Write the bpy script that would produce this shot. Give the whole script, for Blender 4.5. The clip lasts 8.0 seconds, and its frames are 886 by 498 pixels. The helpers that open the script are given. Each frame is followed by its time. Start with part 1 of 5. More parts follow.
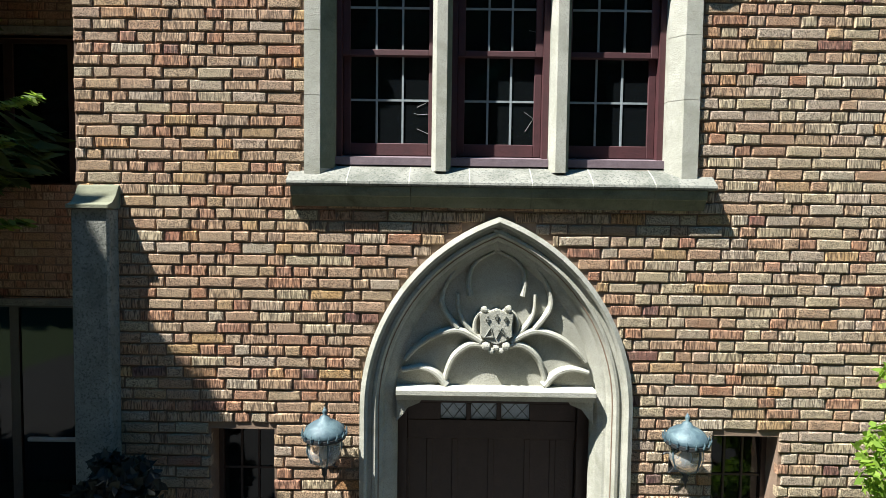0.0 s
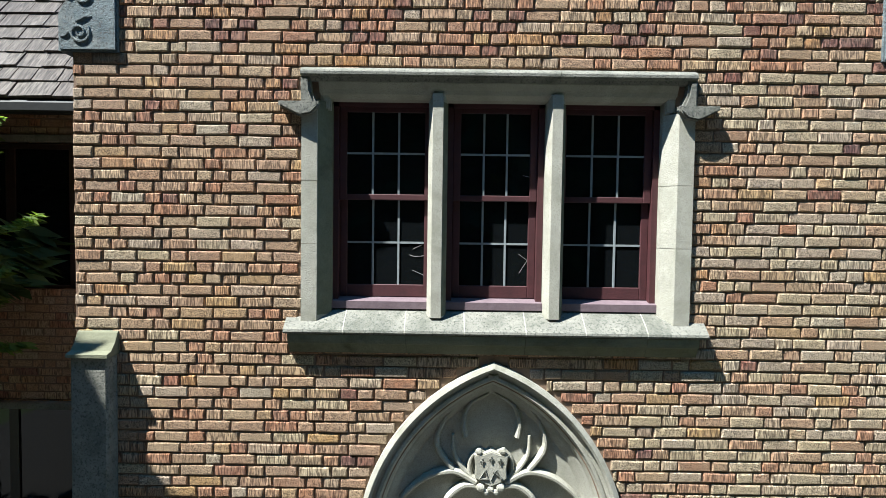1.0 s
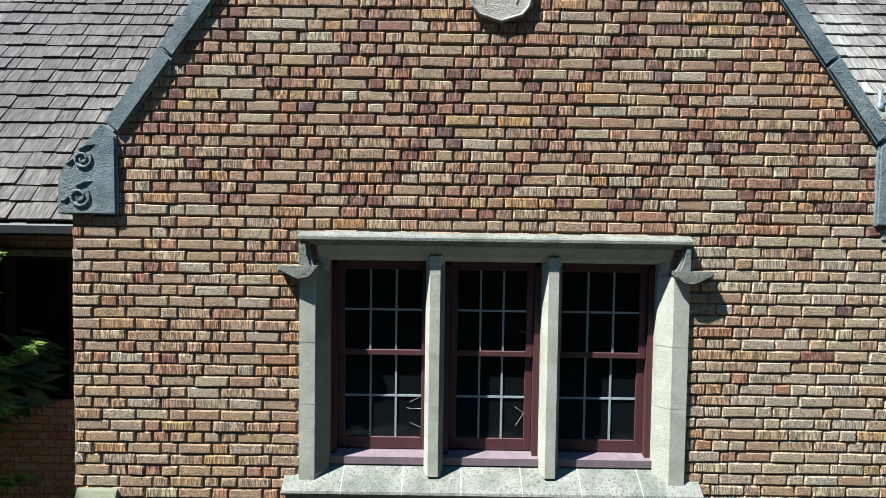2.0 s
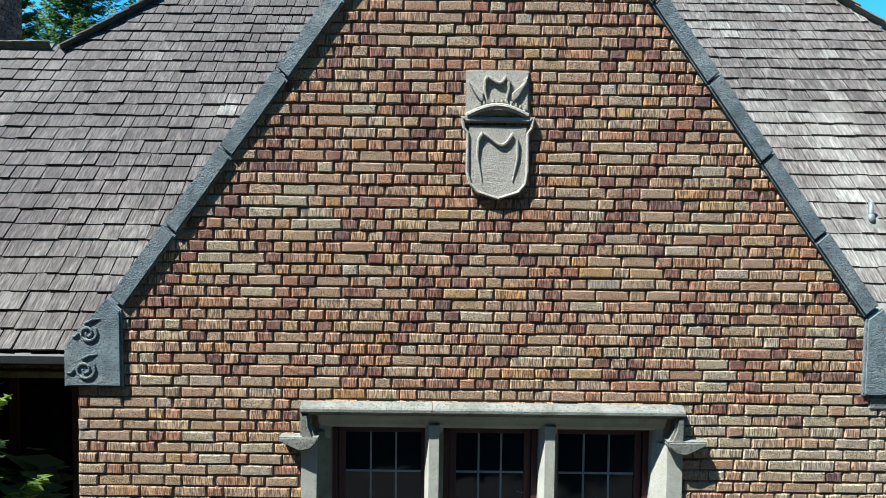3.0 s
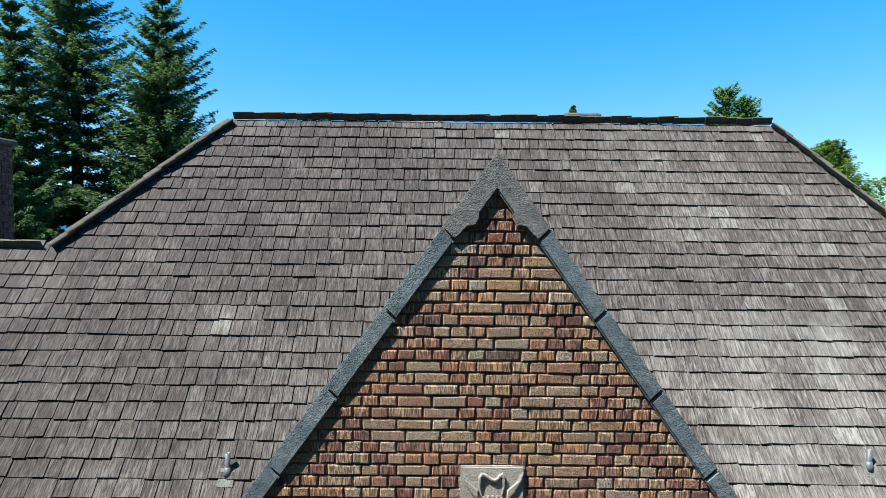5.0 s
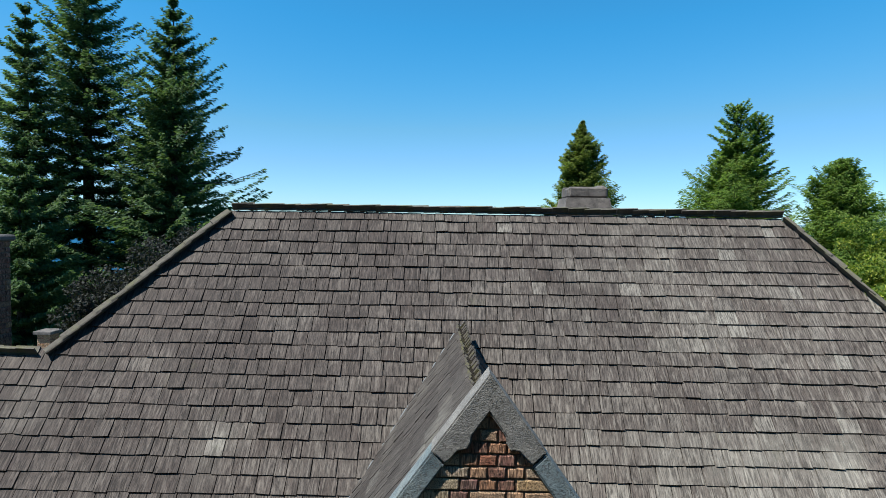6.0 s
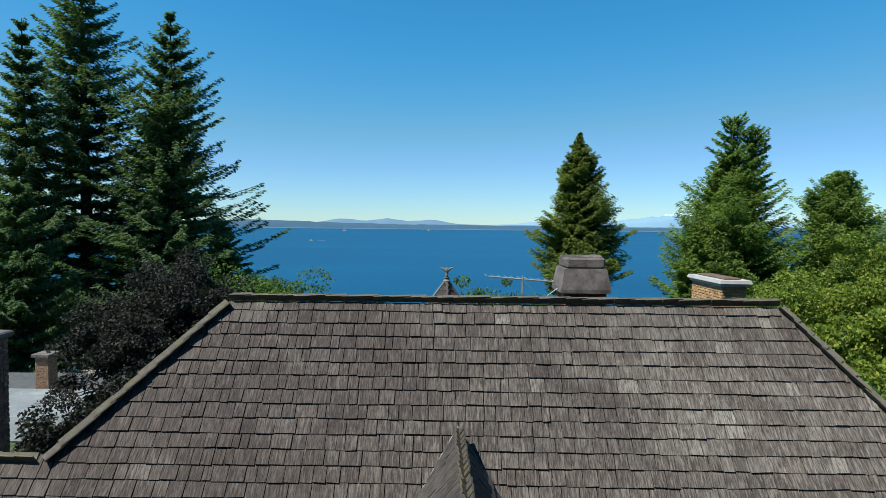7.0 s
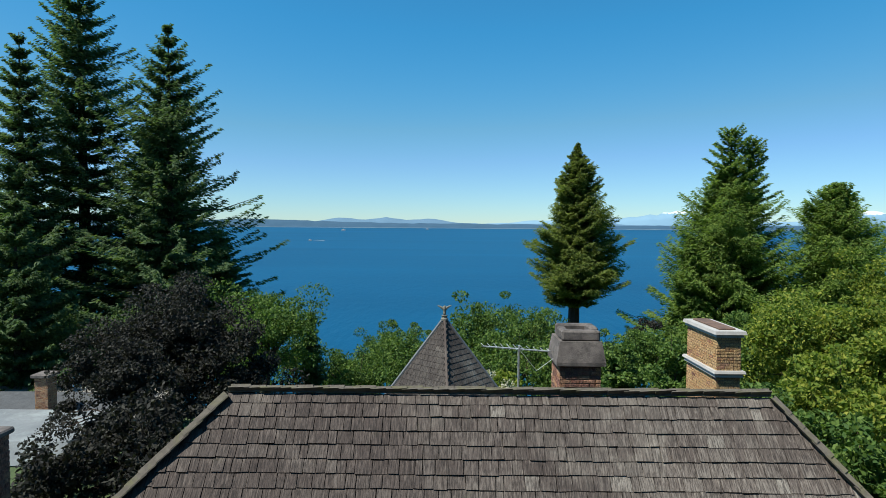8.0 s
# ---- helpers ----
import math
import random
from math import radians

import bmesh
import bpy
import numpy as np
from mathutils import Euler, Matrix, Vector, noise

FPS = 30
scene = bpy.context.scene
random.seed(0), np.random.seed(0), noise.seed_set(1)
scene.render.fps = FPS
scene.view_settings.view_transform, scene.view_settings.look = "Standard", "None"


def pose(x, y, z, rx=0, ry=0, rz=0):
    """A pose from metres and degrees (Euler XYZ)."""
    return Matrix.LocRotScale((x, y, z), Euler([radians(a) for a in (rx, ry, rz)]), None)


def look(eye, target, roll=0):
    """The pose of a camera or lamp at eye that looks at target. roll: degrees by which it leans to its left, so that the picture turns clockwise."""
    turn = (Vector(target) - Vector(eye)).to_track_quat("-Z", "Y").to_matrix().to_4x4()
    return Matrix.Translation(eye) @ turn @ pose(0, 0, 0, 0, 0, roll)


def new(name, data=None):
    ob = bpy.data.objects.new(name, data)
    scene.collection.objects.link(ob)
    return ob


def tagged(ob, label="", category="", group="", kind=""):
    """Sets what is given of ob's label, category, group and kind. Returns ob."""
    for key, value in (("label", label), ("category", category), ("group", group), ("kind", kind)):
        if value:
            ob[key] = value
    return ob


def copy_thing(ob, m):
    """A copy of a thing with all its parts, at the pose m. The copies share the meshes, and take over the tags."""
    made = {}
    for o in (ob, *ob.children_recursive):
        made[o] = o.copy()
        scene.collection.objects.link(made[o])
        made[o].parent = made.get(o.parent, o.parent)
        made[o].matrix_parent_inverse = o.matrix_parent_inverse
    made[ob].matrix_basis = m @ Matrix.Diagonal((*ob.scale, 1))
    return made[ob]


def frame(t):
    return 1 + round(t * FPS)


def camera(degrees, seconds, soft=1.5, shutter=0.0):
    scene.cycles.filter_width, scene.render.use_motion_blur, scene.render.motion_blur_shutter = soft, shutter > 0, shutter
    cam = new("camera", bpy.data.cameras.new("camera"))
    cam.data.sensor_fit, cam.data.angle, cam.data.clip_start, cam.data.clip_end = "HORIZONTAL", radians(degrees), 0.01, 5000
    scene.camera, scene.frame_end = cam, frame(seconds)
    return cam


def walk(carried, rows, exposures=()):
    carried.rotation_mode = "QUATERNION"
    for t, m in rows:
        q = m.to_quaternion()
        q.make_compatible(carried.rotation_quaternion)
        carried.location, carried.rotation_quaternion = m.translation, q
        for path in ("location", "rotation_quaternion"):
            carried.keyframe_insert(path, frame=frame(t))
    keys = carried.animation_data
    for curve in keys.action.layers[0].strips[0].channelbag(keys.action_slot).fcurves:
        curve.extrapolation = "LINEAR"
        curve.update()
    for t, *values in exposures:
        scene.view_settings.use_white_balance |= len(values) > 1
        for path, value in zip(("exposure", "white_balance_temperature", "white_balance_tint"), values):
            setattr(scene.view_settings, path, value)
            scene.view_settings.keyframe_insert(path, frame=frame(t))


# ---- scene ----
cam = camera(77.0, 8.0, 0.4)
PATH = [
    (0, (-0.321, -0.329, 3.210), (-0.326, 1.669, 3.109), 0.80),
    (0.5, (-0.320, -0.331, 3.612), (-0.324, 1.667, 3.522), 0.80),
    (1, (-0.298, -0.334, 4.040), (-0.306, 1.665, 3.961), 0.80),
    (2.3, (-0.302, -0.324, 5.271), (-0.303, 1.675, 5.197), 0.80),
    (2.5, (-0.295, -0.335, 5.459), (-0.295, 1.664, 5.397), 0.70),
    (3, (-0.311, -0.362, 6.009), (-0.310, 1.636, 5.934), 0.70),
    (3.5, (-0.278, -0.356, 6.573), (-0.273, 1.642, 6.492), 0.70),
    (4, (-0.305, -0.317, 7.155), (-0.295, 1.681, 7.064), 0.60),
    (4.5, (-0.332, -0.287, 7.759), (-0.317, 1.710, 7.654), 0.70),
    (4.7, (-0.332, -0.279, 8.002), (-0.316, 1.719, 7.898), 0.60),
    (5.8, (-0.221, -0.002, 9.302), (-0.248, 1.996, 9.213), 0.90),
    (6, (-0.225, -0.009, 9.543), (-0.251, 1.989, 9.455), 0.90),
    (6.5, (-0.221, 0.007, 10.120), (-0.244, 2.005, 10.034), 0.70),
    (7, (-0.235, 0.026, 10.709), (-0.255, 2.024, 10.625), 0.60),
    (7.5, (-0.229, 0.031, 11.302), (-0.247, 2.029, 11.219), 0.60),
    (8, (-0.203, -0.010, 11.958), (-0.219, 1.988, 11.869), 0.40),
]
walk(cam, [(t, look(eye, target, roll)) for t, eye, target, roll in PATH], [(0, 1.80, 5950, 6), (2.5, 1.70, 5600, 3), (4.5, 1.38, 5680, 4), (6.0, 0.86, 6000, 5), (8.0, 0.62, 6250, 5)])

# world, sun and sky
SUN_WAY = Vector((1.90, 1.0, -3.65)).normalized()
world = bpy.data.worlds.new("world")
scene.world = world
world.use_nodes = True
wt = world.node_tree
sky = wt.nodes.new("ShaderNodeTexSky")
sky.sky_type, sky.sun_disc = "NISHITA", False
sky.sun_elevation = math.asin(-SUN_WAY.z)
sky.sun_rotation = math.atan2(-SUN_WAY.x, -SUN_WAY.y)
sky.altitude, sky.air_density, sky.dust_density, sky.ozone_density = 100, 1.0, 0.0, 4.0
# the sky's own brightness picks its tint: deep azure high up, pale blue at the horizon
grey_of = wt.nodes.new("ShaderNodeRGBToBW")
wt.links.new(sky.outputs[0], grey_of.inputs[0])
span = wt.nodes.new("ShaderNodeMapRange")
span.inputs["From Min"].default_value, span.inputs["From Max"].default_value = 2.3, 4.8
wt.links.new(grey_of.outputs[0], span.inputs["Value"])
hue = wt.nodes.new("ShaderNodeValToRGB")
hue.color_ramp.elements.new(0.58)
for stop, (at, tint) in zip(hue.color_ramp.elements, ((0.0, (0.235, 0.69, 0.79)), (0.58, (0.40, 0.605, 0.635)), (1.0, (0.42, 0.565, 0.695)))):
    stop.position, stop.color = at, (*tint, 1)
wt.links.new(span.outputs[0], hue.inputs[0])
rich = wt.nodes.new("ShaderNodeMix")
rich.data_type, rich.blend_type = "RGBA", "MULTIPLY"
rich.inputs[0].default_value = 1.0
wt.links.new(sky.outputs[0], rich.inputs[6])
wt.links.new(hue.outputs[0], rich.inputs[7])
wt.links.new(rich.outputs[2], wt.nodes["Background"].inputs[0])
wt.nodes["Background"].inputs[1].default_value = 0.12
sun = new("sun", bpy.data.lights.new("sun", "SUN"))
sun.data.energy, sun.data.angle, sun.data.color = 5.0, radians(0.53), (1.0, 0.93, 0.83)
sun.matrix_world = look((0, 0, 40), Vector((0, 0, 40)) + SUN_WAY)


# ---- materials ----
class Mat:
    """A small node builder round one Principled surface."""

    def __init__(self, name, rough=0.8, metal=0.0):
        self.m = bpy.data.materials.new(name)
        self.m.use_nodes = True
        self.t = self.m.node_tree
        self.b = self.t.nodes["Principled BSDF"]
        self.b.inputs["Roughness"].default_value = rough
        self.b.inputs["Metallic"].default_value = metal
        self.coord = None

    def node(self, kind):
        n = self.t.nodes.new(kind)
        return n

    def put(self, value, socket):
        if isinstance(value, bpy.types.NodeSocket):
            self.t.links.new(value, socket)
        else:
            socket.default_value = value

    def place(self, scale=(1, 1, 1), which="Object", shift=None):
        tc = self.node("ShaderNodeTexCoord")
        mp = self.node("ShaderNodeMapping")
        self.put(tc.outputs[which], mp.inputs[0])
        mp.inputs["Scale"].default_value = scale
        if shift is not None:
            cx = self.node("ShaderNodeCombineXYZ")
            mul = self.math("MULTIPLY", shift, 37.0)
            for i in range(3):
                self.put(mul, cx.inputs[i])
            self.put(cx.outputs[0], mp.inputs["Location"])
        return mp.outputs[0]

    def noise(self, vec, scale=5.0, detail=4.0, rough=0.6, warp=0.0):
        n = self.node("ShaderNodeTexNoise")
        self.put(vec, n.inputs["Vector"])
        n.inputs["Scale"].default_value, n.inputs["Detail"].default_value = scale, detail
        n.inputs["Roughness"].default_value, n.inputs["Distortion"].default_value = rough, warp
        return n.outputs["Fac"]

    def ramp(self, fac, stops, mode="LINEAR"):
        n = self.node("ShaderNodeValToRGB")
        n.color_ramp.interpolation = mode
        e = n.color_ramp.elements
        while len(e) < len(stops):
            e.new(0.5)
        for el, (p, c) in zip(e, stops):
            el.position = p
            el.color = (*c, 1) if len(c) == 3 else c
        self.put(fac, n.inputs[0])
        return n.outputs[0]

    def math(self, op, a, b=0.0):
        n = self.node("ShaderNodeMath")
        n.operation = op
        self.put(a, n.inputs[0]), self.put(b, n.inputs[1])
        return n.outputs[0]

    def mix(self, fac, a, b, mode="MIX"):
        n = self.node("ShaderNodeMix")
        n.data_type, n.blend_type = "RGBA", mode
        self.put(fac, n.inputs[0])
        for v, s in ((a, n.inputs[6]), (b, n.inputs[7])):
            self.put((*v, 1) if isinstance(v, tuple) and len(v) == 3 else v, s)
        return n.outputs[2]

    def colour(self, c):
        self.put((*c, 1) if isinstance(c, tuple) else c, self.b.inputs["Base Color"])
        return self

    def bump(self, h, distance=0.005, strength=1.0, normal=None):
        n = self.node("ShaderNodeBump")
        n.inputs["Distance"].default_value, n.inputs["Strength"].default_value = distance, strength
        self.put(h, n.inputs["Height"])
        if normal is not None:
            self.put(normal, n.inputs["Normal"])
        self.put(n.outputs[0], self.b.inputs["Normal"])
        return n.outputs[0]

    def rand(self, own):
        if own:
            return self.node("ShaderNodeObjectInfo").outputs["Random"]
        return self.node("ShaderNodeNewGeometry").outputs["Random Per Island"]


def grey(v):
    return (v, v, v)


def brick_material(name, stops, own, pitted=0.5):
    """Combed wire-cut brick: upright scratches, fired specks, one tint a brick; relief shading is in the colour."""
    m = Mat(name, 0.9)
    r = m.rand(own)
    base = m.ramp(r, stops)
    far = m.math("FRACT", m.math("MULTIPLY", r, 91.7))
    vec = m.place((1, 1, 1), shift=r)
    comb = m.ramp(m.noise(m.place((150, 60, 18), shift=r), 1.0, 3, 0.65, 0.5), [(0.43, grey(0.0)), (0.53, grey(1))])
    pits = m.ramp(m.noise(vec, 165, 3, 0.7, 0.4), [(0.43, grey(0)), (0.52, grey(1))])
    blotch = m.noise(vec, 16, 4, 0.6)
    style = m.ramp(m.math("FRACT", m.math("MULTIPLY", r, 13.3)), [(pitted - 0.05, grey(0.9)), (pitted + 0.05, grey(0.15))])
    rug = m.mix(style, comb, pits)
    c = m.mix(m.ramp(blotch, [(0.35, grey(0)), (0.7, grey(0.3))]), base, (0.47, 0.36, 0.25))
    # grooves darkened and ridges brightened in the colour, as raking sun would
    c = m.mix(rug, m.mix(1.0, c, (0.32, 0.295, 0.28), "MULTIPLY"), m.mix(1.0, c, (1.46, 1.45, 1.42), "MULTIPLY"))
    c = m.mix(m.math("MULTIPLY", far, 0.25), c, m.mix(1.0, c, (0.75, 0.75, 0.75), "MULTIPLY"))
    m.colour(c)
    m.bump(m.math("ADD", rug, m.math("MULTIPLY", blotch, 0.4)), 0.012, 1.0)
    return m.m


BUFF = [(0.0, (0.43, 0.285, 0.17)), (0.2, (0.41, 0.255, 0.16)), (0.4, (0.44, 0.32, 0.20)), (0.6, (0.40, 0.225, 0.13)), (0.8, (0.42, 0.31, 0.22)), (1.0, (0.46, 0.28, 0.11))]
RED = [(0.0, (0.32, 0.15, 0.095)), (0.3, (0.40, 0.19, 0.10)), (0.6, (0.38, 0.20, 0.12)), (0.85, (0.42, 0.25, 0.15)), (1.0, (0.47, 0.235, 0.08))]
DARK = [(0.0, (0.19, 0.075, 0.055)), (0.5, (0.25, 0.10, 0.068)), (0.85, (0.15, 0.075, 0.07)), (1.0, (0.31, 0.11, 0.06))]
PALE = [(0.0, (0.45, 0.36, 0.245)), (0.4, (0.47, 0.375, 0.235)), (0.7, (0.44, 0.34, 0.255)), (1.0, (0.46, 0.385, 0.28))]
TAN = [(0.0, (0.47, 0.29, 0.12)), (0.4, (0.50, 0.33, 0.15)), (0.7, (0.43, 0.23, 0.095)), (1.0, (0.51, 0.35, 0.18))]
BRICK_OWN = [brick_material("brick_buff", BUFF, True, 0.6), brick_material("brick_red", RED, True, 0.2), brick_material("brick_dark", DARK, True, 0.2), brick_material("brick_pale", PALE, True, 0.7)]
BRICK_FAR = [brick_material("brick_buff_far", BUFF, False, 0.6), brick_material("brick_red_far", RED, False, 0.2), brick_material("brick_dark_far", DARK, False, 0.2), brick_material("brick_pale_far", PALE, False, 0.7)]
BRICK_TAN = [brick_material("brick_tan", TAN, False), BRICK_FAR[1], BRICK_FAR[2]]


def mottled(name, a, b, scale=8, rough=0.85, bump=0.003, fine=90, metal=0.0, stain=None, stain_scale=2.5, lo=0.3, hi=0.7, spots=None, grit=140):
    m = Mat(name, rough, metal)
    vec = m.place()
    c = m.mix(m.ramp(m.noise(vec, scale, 5, 0.65), [(lo, grey(0)), (hi, grey(1))]), a, b)
    if stain:
        c = m.mix(m.ramp(m.noise(vec, stain_scale, 6, 0.7, 0.6), [(0.48, grey(0)), (0.68, grey(0.8))]), c, stain)
    if spots:
        c = m.mix(m.ramp(m.noise(vec, grit, 3, 0.6), [(0.52, grey(0)), (0.64, grey(0.8))]), c, spots)
    f = m.noise(vec, fine, 4, 0.7)
    c = m.mix(m.ramp(f, [(0.3, grey(0.35)), (0.55, grey(0))]), c, m.mix(1.0, c, (0.45, 0.45, 0.45), "MULTIPLY"))
    m.colour(c)
    if bump:
        m.bump(m.math("ADD", f, m.noise(vec, fine * 0.25, 3, 0.6)), bump, 0.8)
    return m.m


MORTAR = mottled("mortar", (0.25, 0.17, 0.115), (0.17, 0.115, 0.08), 10, 0.95, 0.004, 120)
STONE = mottled("cast_stone", (0.45, 0.435, 0.37), (0.33, 0.32, 0.265), 5, 0.88, 0.003, 150, stain=(0.24, 0.24, 0.18), stain_scale=3.4, spots=(0.29, 0.28, 0.24))
STONE_OLD = mottled("weathered_stone", (0.245, 0.238, 0.204), (0.15, 0.15, 0.129), 7, 0.9, 0.006, 110, stain=(0.082, 0.088, 0.068), stain_scale=4, spots=(0.068, 0.075, 0.061), grit=70)
# olive stone: moss on the sill moulding, painted shade on the window reveals
STONE_MOSS_SHADE = mottled("mossy_stone_shade", (0.20, 0.20, 0.135), (0.13, 0.135, 0.085), 6, 0.95, 0.004, 110, stain=(0.07, 0.075, 0.045))
COPING = mottled("slate_grey_coping", (0.20, 0.245, 0.26), (0.075, 0.105, 0.12), 7, 0.85, 0.012, 120, stain=(0.27, 0.29, 0.275), stain_scale=4, spots=(0.075, 0.07, 0.066), grit=85)
APEX = mottled("brown_weathered_coping", (0.26, 0.245, 0.225), (0.13, 0.125, 0.12), 8, 0.9, 0.010, 110, stain=(0.10, 0.095, 0.085), stain_scale=5, spots=(0.085, 0.075, 0.065), grit=85)
PLAQUE = mottled("plaque_stone", (0.48, 0.44, 0.375), (0.37, 0.335, 0.28), 9, 0.9, 0.008, 170, spots=(0.17, 0.15, 0.125), grit=120)
OAK = mottled("dark_oak", (0.050, 0.028, 0.021), (0.034, 0.019, 0.015), 12, 0.5, 0.002, 60)
PAINT = mottled("maroon_paint", (0.070, 0.020, 0.023), (0.048, 0.015, 0.017), 14, 0.6, 0.001, 90)
TIMBER = mottled("purple_grey_paint", (0.17, 0.125, 0.14), (0.12, 0.085, 0.10), 18, 0.7, 0.001, 90)
LEAD = mottled("lead_bar", (0.27, 0.30, 0.31), (0.19, 0.22, 0.23), 20, 0.8, 0.0005, 90)
VERDIGRIS = mottled("verdigris_copper", (0.065, 0.105, 0.125), (0.038, 0.065, 0.080), 30, 0.6, 0.001, 120, 0.1, stain=(0.13, 0.19, 0.20), stain_scale=14)
IRON = mottled("black_iron", (0.02, 0.022, 0.024), (0.034, 0.034, 0.034), 20, 0.6, 0.001, 120, 0.4)
PIPE = mottled("grey_vent_pipe", (0.17, 0.18, 0.19), (0.12, 0.13, 0.14), 10, 0.55, 0.001, 90, 0.3)
SOOT = mottled("sooty_concrete", (0.19, 0.165, 0.15), (0.055, 0.048, 0.045), 3, 0.9, 0.008, 60, stain=(0.041, 0.037, 0.034), stain_scale=5)
WHITE = mottled("white_stone_band", (0.43, 0.415, 0.395), (0.33, 0.318, 0.30), 4, 0.8, 0.002, 90)
BARK = mottled("bark", (0.068, 0.044, 0.031), (0.034, 0.024, 0.018), 6, 0.95, 0.02, 20)
DIRT = mottled("pale_render", (0.23, 0.215, 0.19), (0.17, 0.16, 0.14), 2, 0.9, 0.004, 60)
# the darkness of the unlit rooms is put into this near-black colour
BLACK_ROOM = mottled("near_black_interior", (0.020, 0.019, 0.018), (0.014, 0.013, 0.012), 3, 0.9, 0)


def glass_material():
    m = Mat("window_glass", 0.03)
    m.colour((0.030, 0.036, 0.040))
    m.b.inputs["Transmission Weight"].default_value = 0.85
    m.b.inputs["IOR"].default_value = 1.45
    m.bump(m.noise(m.place(), 6, 2, 0.5), 0.002, 0.3)
    return m.m


GLASS = glass_material()


def clear_glass():
    m = Mat("lantern_glass", 0.08)
    m.colour((0.85, 0.87, 0.86))
    m.b.inputs["Transmission Weight"].default_value = 0.8
    m.b.inputs["IOR"].default_value = 1.2
    return m.m


LAMPGLASS = clear_glass()


def shake_material(name, own, dark=1.0):
    """Grey weathered cedar: grain runs up the slope, one tint a shake."""
    m = Mat(name, 0.85)
    r = m.rand(own)
    tint = m.ramp(r, [(p, tuple(k * dark for k in c)) for p, c in ((0.0, (0.122, 0.103, 0.094)), (0.25, (0.160, 0.143, 0.133)), (0.45, (0.102, 0.083, 0.076)), (0.7, (0.175, 0.160, 0.149)), (0.9, (0.132, 0.113, 0.106)), (0.965, (0.14, 0.122, 0.112)), (0.985, (0.31, 0.30, 0.28)))])
    uv = m.place((1, 1, 1), "UV", r)
    grain = m.noise(m.place((75, 8, 1), "UV", r), 1.0, 4, 0.7, 0.3)
    streak = m.noise(m.place((45, 5, 1), "UV", r), 1.0, 3, 0.65)
    wide = m.noise(m.place((1, 1, 0.6)), 0.7, 5, 0.65)
    c = m.mix(m.ramp(grain, [(0.42, grey(0.8)), (0.56, grey(0))]), tint, (0.024 * dark, 0.019 * dark, 0.017 * dark))
    c = m.mix(m.ramp(streak, [(0.52, grey(0)), (0.64, grey(0.6))]), c, (0.29 * dark, 0.27 * dark, 0.25 * dark))
    c = m.mix(m.ramp(wide, [(0.45, grey(0)), (0.65, grey(0.6))]), c, m.mix(1.0, c, (0.55, 0.53, 0.54), "MULTIPLY"))
    patch = m.noise(m.place((1.0, 1.0, 0.5)), 0.55, 5, 0.65, 0.5)
    c = m.mix(m.ramp(patch, [(0.50, grey(0)), (0.66, grey(0.5))]), c, m.mix(streak, c, (0.27, 0.27, 0.25)))
    c = m.mix(m.ramp(m.noise(uv, 3.0, 4, 0.6), [(0.66, grey(0)), (0.8, grey(0.35))]), c, (0.068, 0.075, 0.034))
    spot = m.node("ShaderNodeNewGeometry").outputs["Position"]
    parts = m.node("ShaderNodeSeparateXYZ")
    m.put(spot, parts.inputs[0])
    # the tint gets paler towards +x and down the slope, broken by noise
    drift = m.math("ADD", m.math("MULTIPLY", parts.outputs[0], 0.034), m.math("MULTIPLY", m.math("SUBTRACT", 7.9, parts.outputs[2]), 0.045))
    tint_drift = m.math("ADD", m.noise(spot, 0.8, 8, 0.78, 0.8), drift)
    c = m.mix(1.0, c, m.ramp(tint_drift, [(0.30, (0.58, 0.49, 0.46)), (0.46, (0.88, 0.80, 0.75)), (0.58, (1.15, 1.09, 1.02)), (0.74, (1.68, 1.62, 1.52))]), "MULTIPLY")
    m.colour(c)
    m.bump(m.math("ADD", grain, m.math("MULTIPLY", streak, 0.8)), 0.010, 1.0)
    return m.m


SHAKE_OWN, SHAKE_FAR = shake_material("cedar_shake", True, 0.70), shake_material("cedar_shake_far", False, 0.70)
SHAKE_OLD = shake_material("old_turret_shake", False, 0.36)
UNDERLAY = mottled("dark_roof_deck", (0.035, 0.03, 0.027), (0.022, 0.02, 0.018), 6, 0.95, 0.002, 60)
CAPWOOD = mottled("weathered_ridge_shake", (0.135, 0.122, 0.10), (0.075, 0.065, 0.055), 9, 0.9, 0.006, 60, stain=(0.12, 0.12, 0.05), stain_scale=3)
MOSSCAP = mottled("mossy_shake", (0.060, 0.050, 0.040), (0.038, 0.031, 0.027), 14, 0.95, 0.006, 70, stain=(0.095, 0.088, 0.025), stain_scale=7)


def leaf_material(name, a, b, c, glow=0.35):
    m = Mat(name, 0.7)
    m.b.inputs["Specular IOR Level"].default_value = 0.25
    r = m.rand(False)
    col = m.ramp(r, [(0.0, a), (0.5, b), (1.0, c)])
    w = m.noise(m.place(), 0.6, 3, 0.6)
    col = m.mix(m.ramp(w, [(0.35, grey(0)), (0.7, grey(0.4))]), col, m.mix(1.0, col, (0.55, 0.6, 0.6), "MULTIPLY"))
    m.colour(col)
    tr = m.node("ShaderNodeBsdfTranslucent")
    m.put(m.mix(1.0, col, (1.3, 1.4, 0.7), "MULTIPLY"), tr.inputs[0])
    mx = m.node("ShaderNodeMixShader")
    mx.inputs[0].default_value = glow
    m.put(m.b.outputs[0], mx.inputs[1]), m.put(tr.outputs[0], mx.inputs[2])
    m.put(mx.outputs[0], m.t.nodes["Material Output"].inputs[0])
    return m.m


